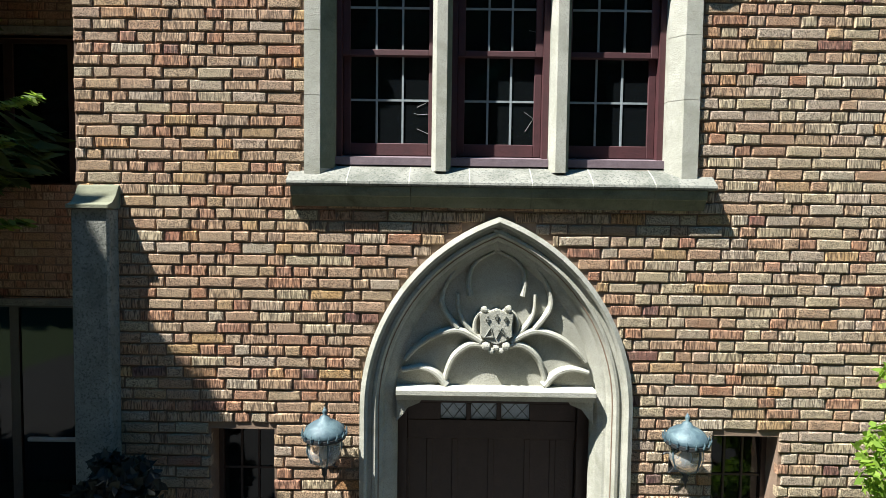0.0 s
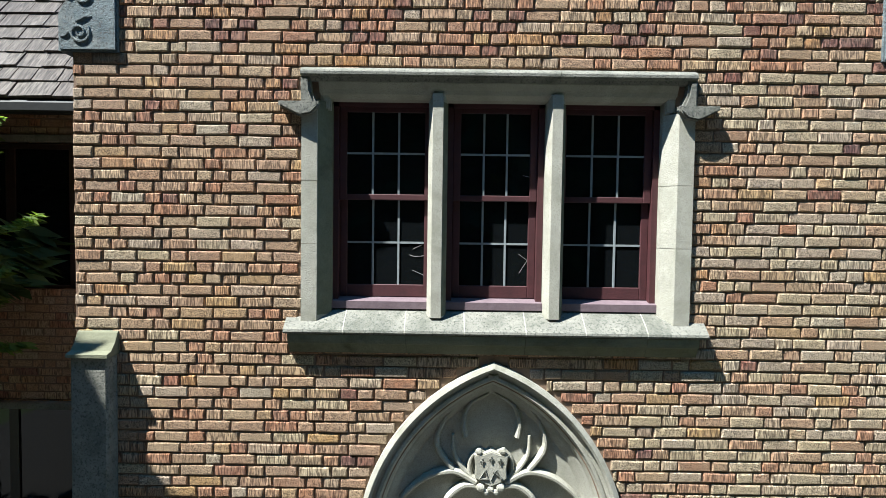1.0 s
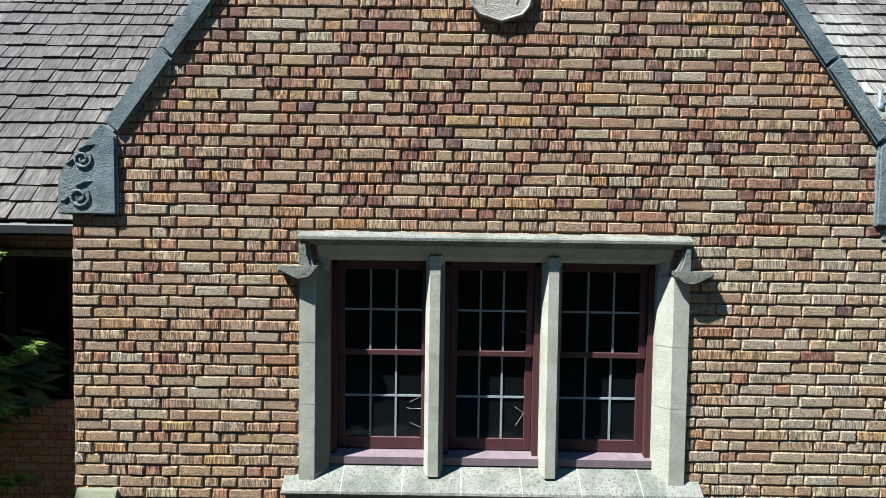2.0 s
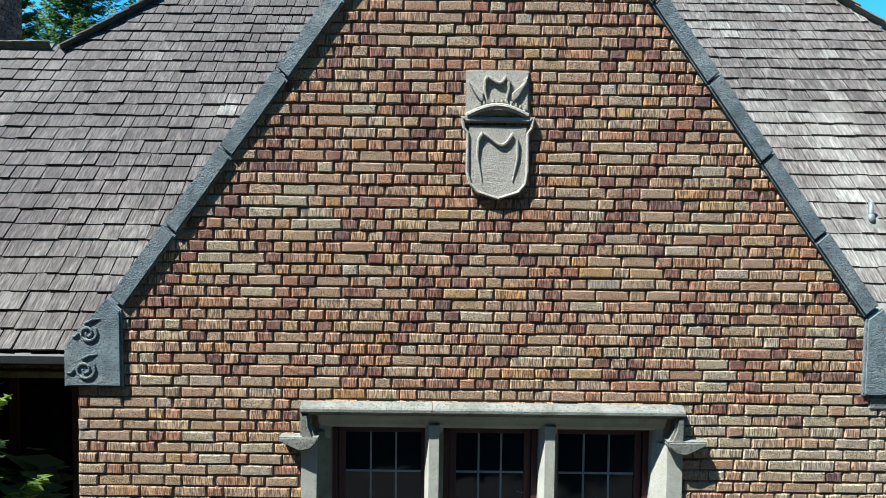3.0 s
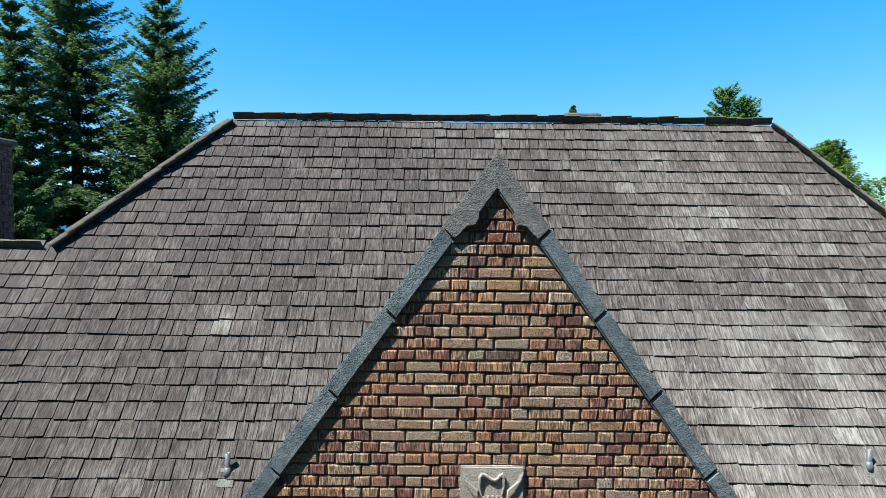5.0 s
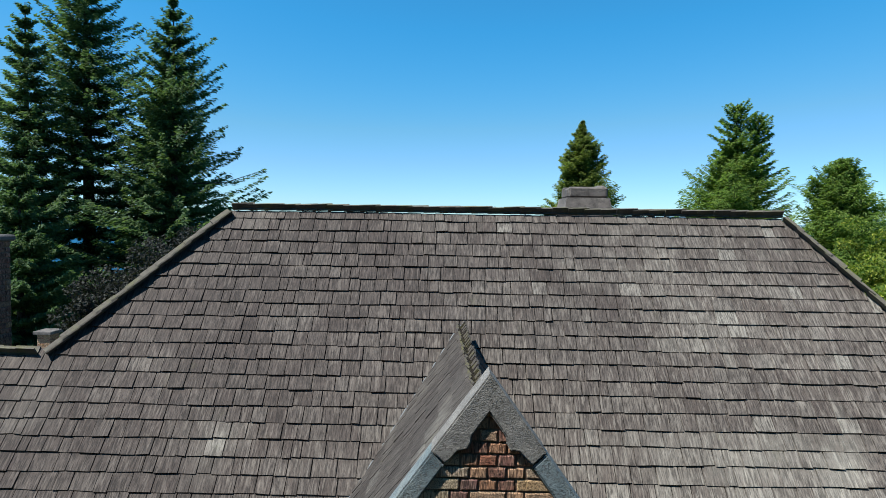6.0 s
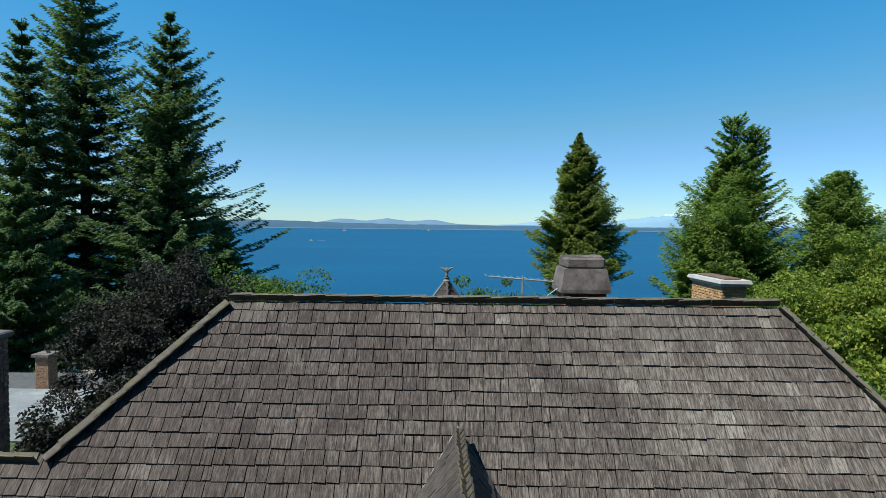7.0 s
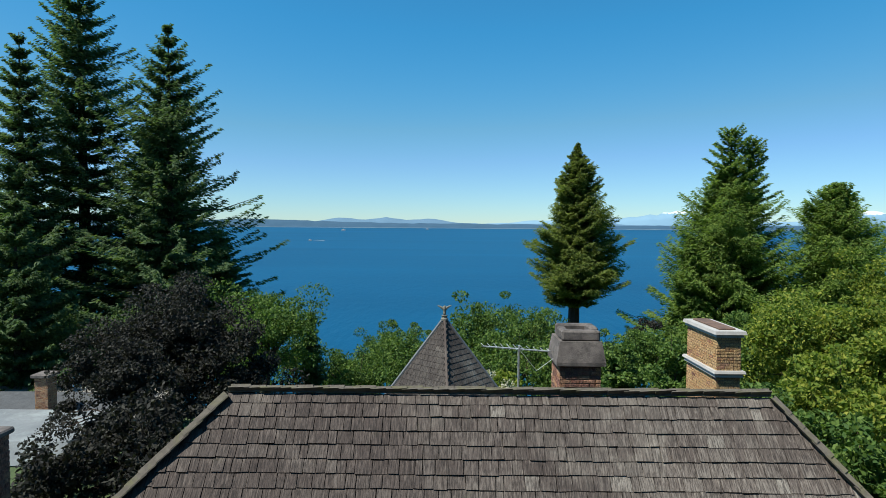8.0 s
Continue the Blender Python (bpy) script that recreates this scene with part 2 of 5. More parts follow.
FIR = leaf_material("fir_needles", (0.055, 0.100, 0.050), (0.085, 0.138, 0.058), (0.13, 0.18, 0.068), 0.45)
SEQUOIA = leaf_material("sequoia_needles", (0.085, 0.125, 0.028), (0.14, 0.18, 0.038), (0.20, 0.23, 0.055), 0.5)
CEDAR = leaf_material("cedar_sprays", (0.085, 0.145, 0.030), (0.145, 0.22, 0.046), (0.23, 0.30, 0.07), 0.5)
LEAFGREEN = leaf_material("green_leaves", (0.030, 0.070, 0.018), (0.080, 0.145, 0.028), (0.15, 0.215, 0.045), 0.35)
LEAFYELLOW = leaf_material("yellow_green_leaves", (0.065, 0.115, 0.016), (0.15, 0.21, 0.028), (0.30, 0.31, 0.05), 0.42)
LEAFPLUM = leaf_material("plum_leaves", (0.012, 0.013, 0.011), (0.022, 0.021, 0.019), (0.045, 0.046, 0.034), 0.2)
SPRING = leaf_material("bright_spring_leaves", (0.13, 0.22, 0.025), (0.19, 0.29, 0.04), (0.27, 0.37, 0.06), 0.5)
FLOWER = leaf_material("cream_flowers", (0.408, 0.394, 0.286), (0.476, 0.462, 0.34), (0.51, 0.496, 0.408), 0.3)
# the pale sky tint is put into the door panes' own colour
PALE_PANE = mottled("sky_blue_pane", (0.55, 0.62, 0.70), (0.45, 0.52, 0.60), 9, 0.6, 0.001, 60)
BOUNCE_GROUND = mottled("bounce_ground_grey", (0.060, 0.057, 0.053), (0.042, 0.040, 0.038), 2, 0.95, 0.004, 60)
GRASS = mottled("lawn", (0.041, 0.068, 0.02), (0.061, 0.088, 0.027), 3, 0.95, 0.02, 40)


# ---- mesh helpers ----
def finish(name, verts, faces, mats, mat_of=None, uvs=None, smooth=False):
    me = bpy.data.meshes.new(name)
    me.from_pydata([tuple(v) for v in verts], [], [tuple(f) for f in faces])
    for m in mats if isinstance(mats, (list, tuple)) else [mats]:
        me.materials.append(m)
    if mat_of is not None:
        me.polygons.foreach_set("material_index", np.asarray(mat_of, dtype=np.int32))
    if uvs is not None:
        layer = me.uv_layers.new(name="uv")
        layer.data.foreach_set("uv", np.asarray(uvs, dtype=np.float32).ravel())
    if smooth:
        me.polygons.foreach_set("use_smooth", np.ones(len(me.polygons), dtype=bool))
    me.update()
    return me


def part(name, bm, material, parent, label="", smooth=False):
    """One mesh object from a bmesh, under a thing or a part."""
    me = bpy.data.meshes.new(name)
    bmesh.ops.recalc_face_normals(bm, faces=bm.faces)
    bm.to_mesh(me)
    bm.free()
    me.materials.append(material)
    if smooth:
        me.polygons.foreach_set("use_smooth", np.ones(len(me.polygons), dtype=bool))
    ob = new(name, me)
    if parent is not None:
        ob.parent = parent
    return tagged(ob, label)


def piece(name, me, parent, m=None, label=""):
    ob = new(name, me)
    if parent is not None:
        ob.parent = parent
    if m is not None:
        ob.matrix_basis = m
    return tagged(ob, label)


def thing(name, label, category, at=(0, 0, 0), group="", kind=""):
    ob = new(name)
    ob.location = at
    return tagged(ob, label, category, group, kind)


def box(x0, x1, y0, y1, z0, z1, bevel=0.0, seg=1):
    bm = bmesh.new()
    bmesh.ops.create_cube(bm, size=1)
    for v in bm.verts:
        v.co = ((x0 + x1) / 2 + v.co.x * (x1 - x0), (y0 + y1) / 2 + v.co.y * (y1 - y0), (z0 + z1) / 2 + v.co.z * (z1 - z0))
    if bevel:
        bmesh.ops.bevel(bm, geom=bm.edges[:], offset=bevel, segments=seg, affect="EDGES")
    return bm


def add_box(bm, x0, x1, y0, y1, z0, z1):
    vs = [bm.verts.new(p) for p in ((x0, y0, z0), (x1, y0, z0), (x1, y1, z0), (x0, y1, z0), (x0, y0, z1), (x1, y0, z1), (x1, y1, z1), (x0, y1, z1))]
    for f in ((0, 3, 2, 1), (4, 5, 6, 7), (0, 1, 5, 4), (1, 2, 6, 5), (2, 3, 7, 6), (3, 0, 4, 7)):
        bm.faces.new([vs[i] for i in f])


def slab(outline, y0, y1, bevel=0.0, holes=()):
    """A plate in the xz plane between y0 (front) and y1, with holes."""
    bm = bmesh.new()
    edges = []
    for loop in (outline, *holes):
        vs = [bm.verts.new((x, y1, z)) for x, z in loop]
        edges += [bm.edges.new((vs[i], vs[(i + 1) % len(vs)])) for i in range(len(vs))]
    if holes:
        bmesh.ops.triangle_fill(bm, use_beauty=True, use_dissolve=True, edges=edges)
    else:
        bmesh.ops.contextual_create(bm, geom=edges)
    made = bmesh.ops.extrude_face_region(bm, geom=bm.faces[:])
    moved = [g for g in made["geom"] if isinstance(g, bmesh.types.BMVert)]
    for v in moved:
        v.co.y = y0
    if bevel:
        front = set(moved)
        es = [e for e in bm.edges if e.verts[0] in front and e.verts[1] in front and len(e.link_faces) == 2 and e.calc_face_angle(0) > 0.6]
        bmesh.ops.bevel(bm, geom=es, offset=bevel, segments=2, affect="EDGES")
    return bm


def sweep(path, profile, closed=False):
    """A profile (offset out, y) carried along a path in the xz plane; out is to the path's left."""
    bm = bmesh.new()
    rings = []
    n = len(path)
    for i, (x, z) in enumerate(path):
        a = Vector(path[(i - 1) % n] if closed or i else path[0])
        b = Vector(path[(i + 1) % n] if closed or i < n - 1 else path[-1])
        p = Vector((x, z))
        d1, d2 = (p - a), (b - p)
        d1 = d1.normalized() if d1.length > 1e-9 else d2.normalized()
        d2 = d2.normalized() if d2.length > 1e-9 else d1
        n1, n2 = Vector((-d1.y, d1.x)), Vector((-d2.y, d2.x))
        nn = (n1 + n2).normalized()
        k = 1.0 / max(0.35, nn.dot(n1))
        rings.append([bm.verts.new((x + nn.x * o * k, y, z + nn.y * o * k)) for o, y in profile])
    m = len(profile)
    for i in range(n if closed else n - 1):
        r, s = rings[i], rings[(i + 1) % n]
        for j in range(m):
            bm.faces.new((r[j], r[(j + 1) % m], s[(j + 1) % m], s[j]))
    if not closed:
        bm.faces.new(rings[0])
        bm.faces.new(rings[-1][::-1])
    return bm


def lathe(profile, seg=24, at=(0, 0, 0)):
    bm = bmesh.new()
    rings = []
    for r, z in profile:
        rings.append([bm.verts.new((at[0] + r * math.cos(a), at[1] + r * math.sin(a), at[2] + z)) for a in [2 * math.pi * i / seg for i in range(seg)]])
    for r, s in zip(rings, rings[1:]):
        for i in range(seg):
            bm.faces.new((r[i], r[(i + 1) % seg], s[(i + 1) % seg], s[i]))
    bm.faces.new(rings[0][::-1])
    bm.faces.new(rings[-1])
    return bm


def tube(points, radius, seg=8, taper=None):
    """A round bar along 3D points."""
    bm = bmesh.new()
    rings = []
    pts = [Vector(p) for p in points]
    for i, p in enumerate(pts):
        d = (pts[min(i + 1, len(pts) - 1)] - pts[max(i - 1, 0)]).normalized()
        side = d.cross(Vector((0, 1, 0.13))).normalized()
        up = side.cross(d)
        r = radius if taper is None else radius + (taper - radius) * i / (len(pts) - 1)
        rings.append([bm.verts.new(p + side * r * math.cos(a) + up * r * math.sin(a)) for a in [2 * math.pi * k / seg for k in range(seg)]])
    for r, s in zip(rings, rings[1:]):
        for k in range(seg):
            bm.faces.new((r[k], r[(k + 1) % seg], s[(k + 1) % seg], s[k]))
    bm.faces.new(rings[0][::-1])
    bm.faces.new(rings[-1])
    return bm


def merge(*bms):
    out = bmesh.new()
    for b in bms:
        me = bpy.data.meshes.new("t")
        b.to_mesh(me)
        b.free()
        out.from_mesh(me)
        bpy.data.meshes.remove(me)
    return out

# ---- the gable wall ----
W = 2.96  # front face of the brickwork
COURSE, HALF, JOINT = 0.068, 0.1015, 0.0095
rng = random.Random(7)


def arch_half(z, grow=0.0):
    """Half width of the pointed door surround at height z."""
    if z < 2.09:
        return 0.81 + grow
    r = 1.214 + grow
    d = r * r - (z - 2.09) ** 2
    return max(0.0, math.sqrt(d) - 0.404) if d > 0 else 0.0


def coping_inner(z):
    return 0.878 - (z - 7.36) / 1.385


def arch_path(half, n=14, base=0.0, spring=2.09, centre=0.404):
    """Outline of a pointed arch from its right foot over the apex to its left foot."""
    r = half + centre
    top = math.acos(centre / r)
    right = [(r * math.cos(a) - centre, spring + r * math.sin(a)) for a in [top * i / n for i in range(n + 1)]]
    left = [(-x, z) for x, z in right[-2::-1]]
    return [(half, base)] + right + left + [(-half, base)]


WIN = (-1.045, 1.045, 3.46, 4.86)
SMALL = [(-1.715, -1.331, 0.85, 1.94), (1.308, 1.708, 0.85, 1.94)]


def rect(x0, x1, z0, z1):
    return [(x0, z0), (x1, z0), (x1, z1), (x0, z1)]


outline = [(-2.5, -0.3), (2.5, -0.3), (2.5, 5.2), (2.26, 5.52), (0, 8.62), (-2.26, 5.52), (-2.5, 5.2)]
door_hole = [(x, max(z, 0.01)) for x, z in arch_path(0.70)]
wall = part("wall_gable", slab(outline, W + 0.011, W + 0.12, holes=[rect(*WIN), door_hole, *[rect(*s) for s in SMALL]]), MORTAR, None)
tagged(wall, "tan and red combed brick gable wall with dark diaper lines", "wall", kind="structure")
core = [(-2.5, -0.3), (2.5, -0.3), (2.5, 4.98), (2.28, 5.0), (0, 8.16), (-2.28, 5.0), (-2.5, 4.98)]
part("backing", slab(core, W + 0.12, W + 0.30, holes=[rect(*WIN), door_hole, *[rect(*s) for s in SMALL]]), MORTAR, wall)


def brick_verts(x0, x1, z0, z1, y, r, depth=0.045):
    """A bevelled brick seen from the front: 12 corners, 9 faces."""
    b = 0.007
    j = [r.uniform(-0.0034, 0.0034) for _ in range(8)]
    yy = y + r.uniform(-0.0035, 0.0035)
    v = [(x0, yy + depth, z0), (x1, yy + depth, z0), (x1, yy + depth, z1), (x0, yy + depth, z1)]
    v += [(x0 + j[0], yy + b, z0 + j[1]), (x1 + j[2], yy + b, z0 + j[3]), (x1 + j[4], yy + b, z1 + j[5]), (x0 + j[6], yy + b, z1 + j[7])]
    v += [(x0 + b + j[0], yy, z0 + b + j[1]), (x1 - b + j[2], yy, z0 + b + j[3]), (x1 - b + j[4], yy, z1 - b + j[5]), (x0 + b + j[6], yy, z1 - b + j[7])]
    return v


BRICK_FACES = [(0, 1, 5, 4), (1, 2, 6, 5), (2, 3, 7, 6), (3, 0, 4, 7), (4, 5, 9, 8), (5, 6, 10, 9), (6, 7, 11, 10), (7, 4, 8, 11), (8, 9, 10, 11)]


class Field:
    """Collects many small pieces into one mesh."""

    def __init__(self):
        self.v, self.f, self.m, self.uv = [], [], [], []

    def add(self, verts, faces, mat=0, uv=None):
        o = len(self.v)
        self.v += verts
        self.f += [tuple(i + o for i in f) for f in faces]
        self.m += [mat] * len(faces)
        if uv is not None:
            self.uv += [uv[i] for f in faces for i in f]

    def link(self, name, mats, parent, label=""):
        me = finish(name, self.v, self.f, mats, self.m, self.uv if self.uv else None)
        return tagged(piece(name, me, parent), label, kind="stuff")


def cut(spans, a, b):
    out = []
    for x0, x1 in spans:
        if b <= x0 or a >= x1:
            out.append((x0, x1))
        else:
            if a > x0:
                out.append((x0, a))
            if b < x1:
                out.append((b, x1))
    return out


def diaper(x, z):
    if z < 5.05:
        return False
    for s in (-1, 1):
        u = (x - s * 0.75 * (z - 5.10)) / 0.775
        if abs(u - round(u)) * 0.775 < 0.052:
            return True
    return False


def lay_course(i, spans, pattern, r):
    """Bricks of one course as (x0, x1, z0, z1, tone)."""
    z0, z1 = i * COURSE + JOINT, (i + 1) * COURSE
    shift = (i % 2) * HALF / 2
    lo, hi = min(s[0] for s in spans), max(s[1] for s in spans)
    k = math.floor((lo - shift) / HALF)
    x = k * HALF + shift
    out = []
    while x < hi:
        dark = pattern and diaper(x + HALF / 2, (z0 + z1) / 2)
        nxt = pattern and diaper(x + HALF * 1.5, (z0 + z1) / 2)
        n = 1 if dark or nxt or r.random() < 0.42 else 2
        if dark:
            tone = 2 if r.random() < 0.52 else 1
        else:
            q = r.random()
            side = min(1.0, max(0.0, (x + 0.6) / 2.4)) if z0 < 5.0 else 0.0
            pale = 0.10 + 0.50 * side + (0.08 if z0 < 2.6 else 0.0)
            if n == 2:
                tone = 3 if q < pale + 0.03 else 0 if q < 0.86 + 0.1 * side else 1 if q < 0.99 else 2
            else:
                tone = 3 if q < pale * 0.6 else 0 if q < 0.62 + 0.2 * side else 1 if q < 0.97 else 2
        for s0, s1 in spans:
            a, b = max(x + JOINT / 2, s0), min(x + n * HALF - JOINT / 2, s1)
            if b - a > 0.02:
                out.append((a, b, z0, z1, tone, a == x + JOINT / 2 and b == x + n * HALF - JOINT / 2))
        x += n * HALF
    return out


def wall_spans(z):
    edge = min(2.5, coping_inner(z + 0.03) + 0.05)
    if edge < 0.05:
        return []
    spans = [(-edge, edge)]
    if 3.34 < z < 4.93:
        spans = cut(spans, -1.148, 1.148)
    if z < 3.26:
        a = min(arch_half(z - 0.03), 0.81)
        spans = cut(spans, -a, a)
    for x0, x1, z0, z1 in SMALL:
        if z0 < z < z1:
            spans = cut(spans, x0, x1)
    return spans


# ---- cedar roofs ----
SLOPE = 1.42
COS, SIN = 1 / math.hypot(1, SLOPE), SLOPE / math.hypot(1, SLOPE)
EAVE_Y, EAVE_Z, RIDGE_V = 4.05, 5.02, 5.70
LOW_L, LOW_R = 3.64, 4.02


def roof_point(x, v, lift=0.0):
    return Vector((x, EAVE_Y + v * COS - lift * SIN, EAVE_Z + v * SIN + lift * COS))


def roof_limits(v):
    left, right = -11.0, 11.0
    if v > LOW_L:
        left = -4.708 + (v - LOW_L) / (RIDGE_V - LOW_L) * 1.624
    if v > LOW_R:
        right = 5.10 - (v - LOW_R) / (RIDGE_V - LOW_R) * 1.02
    return left, right


deck = [roof_point(-11, 0), roof_point(11, 0), roof_point(11, LOW_R), roof_point(5.10, LOW_R), roof_point(4.08, RIDGE_V), roof_point(-3.084, RIDGE_V), roof_point(-4.708, LOW_L), roof_point(-11, LOW_L)]
RIDGE_Y, RIDGE_Z = EAVE_Y + RIDGE_V * COS, EAVE_Z + RIDGE_V * SIN


def mirror_back(p):
    return Vector((p.x, 2 * RIDGE_Y - p.y, p.z))


bm = bmesh.new()
front = [bm.verts.new(p) for p in deck]
bm.faces.new(front)
REAR = [roof_point(-4.708, 0), roof_point(5.10, 0), deck[3], deck[4], deck[5], deck[6]]
back = [bm.verts.new(mirror_back(p)) for p in REAR]
bm.faces.new(back[::-1])
bm.faces.new((front[5], front[6], back[5], back[4]))
bm.faces.new((front[3], front[4], back[3], back[2]))
for i, k in ((6, 7), (2, 3)):
    a, b = deck[i], deck[k]
    fall = [bm.verts.new((p.x, 2 * p.y - EAVE_Y, EAVE_Z)) for p in (b, a)]
    bm.faces.new((front[i], front[k], fall[0], fall[1]))
under = [bm.verts.new(p + Vector((0, 0.02, -0.10))) for p in (deck[0], deck[1])]
bm.faces.new((front[0], front[1], under[1], under[0]))
main_roof = part("roof_main", bm, UNDERLAY, None)
tagged(main_roof, "steep hipped main roof of weathered grey cedar shakes", "roof", kind="structure")


def shake_shape(w, length, thick, r):
    """A tapered split shake lying in the xy plane, butt at y=0, with its grain along y."""
    d = [r.uniform(-0.005, 0.005) for _ in range(4)]
    t2 = 0.003
    v = [(0, d[0], 0), (w, d[1], 0), (w, length, 0), (0, length, 0),
         (0.001, d[0], thick), (w - 0.001, d[1], thick * r.uniform(0.85, 1.15)), (w, length, t2), (0, length, t2)]
    f = [(4, 5, 6, 7), (0, 1, 5, 4), (1, 2, 6, 5), (3, 0, 4, 7)]
    return v, f


shake_rng = random.Random(11)
own_shakes, far_shakes = [], Field()
EXPOSE = 0.175
row = 0
v = -0.03
while v < RIDGE_V - 0.05:
    lo, hi = roof_limits(v + 0.08)
    x = lo - shake_rng.uniform(0, 0.1)
    z = EAVE_Z + v * SIN
    while x < hi:
        w = shake_rng.choice((0.10, 0.13, 0.15, 0.165, 0.18, 0.20, 0.22, 0.25)) + shake_rng.uniform(-0.01, 0.01)
        a, b = max(x, lo), min(x + w, hi)
        gable = (8.37 - z) / 1.385
        hidden = z < 8.2 and max(abs(a), abs(b)) < gable - 0.35
        if b - a > 0.03 and not hidden:
            thick = shake_rng.uniform(0.019, 0.033)
            length = min(EXPOSE * 1.45, RIDGE_V - v)
            bend = shake_rng.uniform(-0.005, 0.005) + 0.006 * math.sin(a * 1.7 + row * 2.3)
            verts, faces = shake_shape(b - a - shake_rng.uniform(0.005, 0.012), length, thick, shake_rng)
            near = 1.0 < a < 3.7 and v > 2.9 and len(own_shakes) < 150 or -3.4 < a < -0.6 and v > 2.9 and len(own_shakes) < 300
            pts = [roof_point(a + p[0], v + bend + p[1], p[2] + 0.006) for p in verts]
            uv = [(a + p[0], v + p[1]) for p in verts]
            if near:
                own_shakes.append((pts, faces, uv))
            else:
                far_shakes.add([tuple(p) for p in pts], faces, 0, uv)
        x += w
    row += 1
    v += EXPOSE
far_shakes.link("shake_field", [SHAKE_FAR], main_roof)


def cap_run(parent, a, b, normals, lift=0.0, step=0.21, w=0.10, mat=None):
    """Overlapping cap shakes along a ridge or hip, from its foot a to its top b, bent over the two slopes with these normals."""
    a, b = Vector(a), Vector(b)
    d = (b - a).normalized()
    count = int((b - a).length / step)
    for i in range(count):
        p = a + d * (i * step) + Vector((0, 0, lift))
        length = step * 1.3
        bm = bmesh.new()
        for nrm, turn in zip(normals, (1, -1)):
            n = Vector(nrm).normalized()
            s = n.cross(d).normalized() * turn
            ww = w * shake_rng.uniform(0.9, 1.1)
            tk, rise = 0.016, 0.008 + shake_rng.uniform(0, 0.016)
            low = [p + n * rise, p + s * ww + n * rise, p + s * ww + n * (rise + tk), p + n * (rise + tk)]
            up = [q + d * length - n * rise for q in low]
            q = [bm.verts.new(c) for c in low + up]
            for f in ((0, 1, 2, 3), (1, 5, 6, 2), (3, 2, 6, 7), (0, 4, 5, 1), (4, 7, 6, 5), (0, 3, 7, 4)):
                bm.faces.new([q[c] for c in f])
        part("ridge_cap", bm, mat or CAPWOOD, parent)


N_F, N_B = Vector((0, -SIN, COS)), Vector((0, SIN, COS))
N_L, N_R = Vector((-0.70, 0, 0.71)), Vector((0.82, 0, 0.57))
cap_run(main_roof, (4.10, RIDGE_Y, RIDGE_Z + 0.01), (-3.10, RIDGE_Y, RIDGE_Z + 0.01), (N_B, N_F))
cap_run(main_roof, roof_point(-4.72, LOW_L, 0.01), roof_point(-3.06, RIDGE_V, 0.01), (N_F, N_L), w=0.10)
cap_run(main_roof, roof_point(5.12, LOW_R, 0.01), roof_point(4.07, RIDGE_V, 0.01), (N_R, N_F), w=0.10)
cap_run(main_roof, roof_point(-11, LOW_L, 0.01), roof_point(-4.75, LOW_L, 0.01), (N_F, N_B))
cap_run(main_roof, roof_point(11, LOW_R, 0.01), roof_point(5.15, LOW_R, 0.01), (N_B, N_F))

# the gable's own small roof
G_TOP, G_SLOPE, G_FRONT, G_BACK_X = 8.36, 1.385, W + 0.10, -0.10
GC, GS = 1 / math.hypot(1, G_SLOPE), G_SLOPE / math.hypot(1, G_SLOPE)


def gable_back(z):
    """Where the small roof dies into the main one at height z."""
    return EAVE_Y + (z - EAVE_Z) / SLOPE


def gable_lean(y):
    """The small ridge runs back slightly out of square with the front."""
    return G_BACK_X * (y - G_FRONT) / (gable_back(G_TOP) - G_FRONT)


bm = bmesh.new()
ridge_f, ridge_b = bm.verts.new((0, G_FRONT, G_TOP)), bm.verts.new((gable_lean(gable_back(G_TOP) + 0.05), gable_back(G_TOP) + 0.05, G_TOP))
for s in (-1, 1):
    foot = 5.05
    xf = s * (G_TOP - foot) / G_SLOPE
    a, b = bm.verts.new((xf, G_FRONT, foot)), bm.verts.new((xf, gable_back(foot) + 0.05, foot))
    bm.faces.new((ridge_f, ridge_b, b, a))
gable_roof = part("roof_gable", bm, UNDERLAY, None)
tagged(gable_roof, "small steep gable roof of dark mossy cedar shakes", "roof", kind="structure")
gfield = Field()
for s in (-1, 1):
    v = 0.0
    length = (G_TOP - 5.05) / GS
    while v < length:
        z = 5.05 + v * GS
        y = G_FRONT
        end = gable_back(min(z + 0.05, G_TOP))
        while y < end:
            w = shake_rng.uniform(0.10, 0.21)
            verts, faces = shake_shape(min(w, end - y + 0.05) - 0.005, min(0.25, length - v), shake_rng.uniform(0.014, 0.024), shake_rng)
            pts = []
            for p in verts:
                vv = v + p[1]
                base = Vector((s * (G_TOP - 5.05 - vv * GS) / G_SLOPE + gable_lean(y + p[0]), y + p[0], 5.05 + vv * GS))
                pts.append(tuple(base + Vector((s * GS, 0, GC)) * (p[2] + 0.006)))
            gfield.add(pts, faces, 0, [(y + p[0], v + p[1]) for p in verts])
            y += w
        v += EXPOSE
gfield.link("shake_field", [SHAKE_OLD], gable_roof)
cap_run(gable_roof, (0, G_FRONT, G_TOP + 0.02), (G_BACK_X, gable_back(G_TOP) - 0.12, G_TOP + 0.01), (Vector((GS, 0, GC)), Vector((-GS, 0, GC))), step=0.13, w=0.10, mat=MOSSCAP)

# lead flashing strips where the small roof meets the main one
for s in (-1, 1):
    pts = [(s * (G_TOP - z) / G_SLOPE + gable_lean(gable_back(z)), gable_back(z) - 0.005, z + 0.02) for z in [5.2 + i * (G_TOP - 5.2) / 12 for i in range(13)]]
    part("valley_flashing", tube(pts, 0.012, 6), PIPE, main_roof, "narrow grey metal valley flashing")

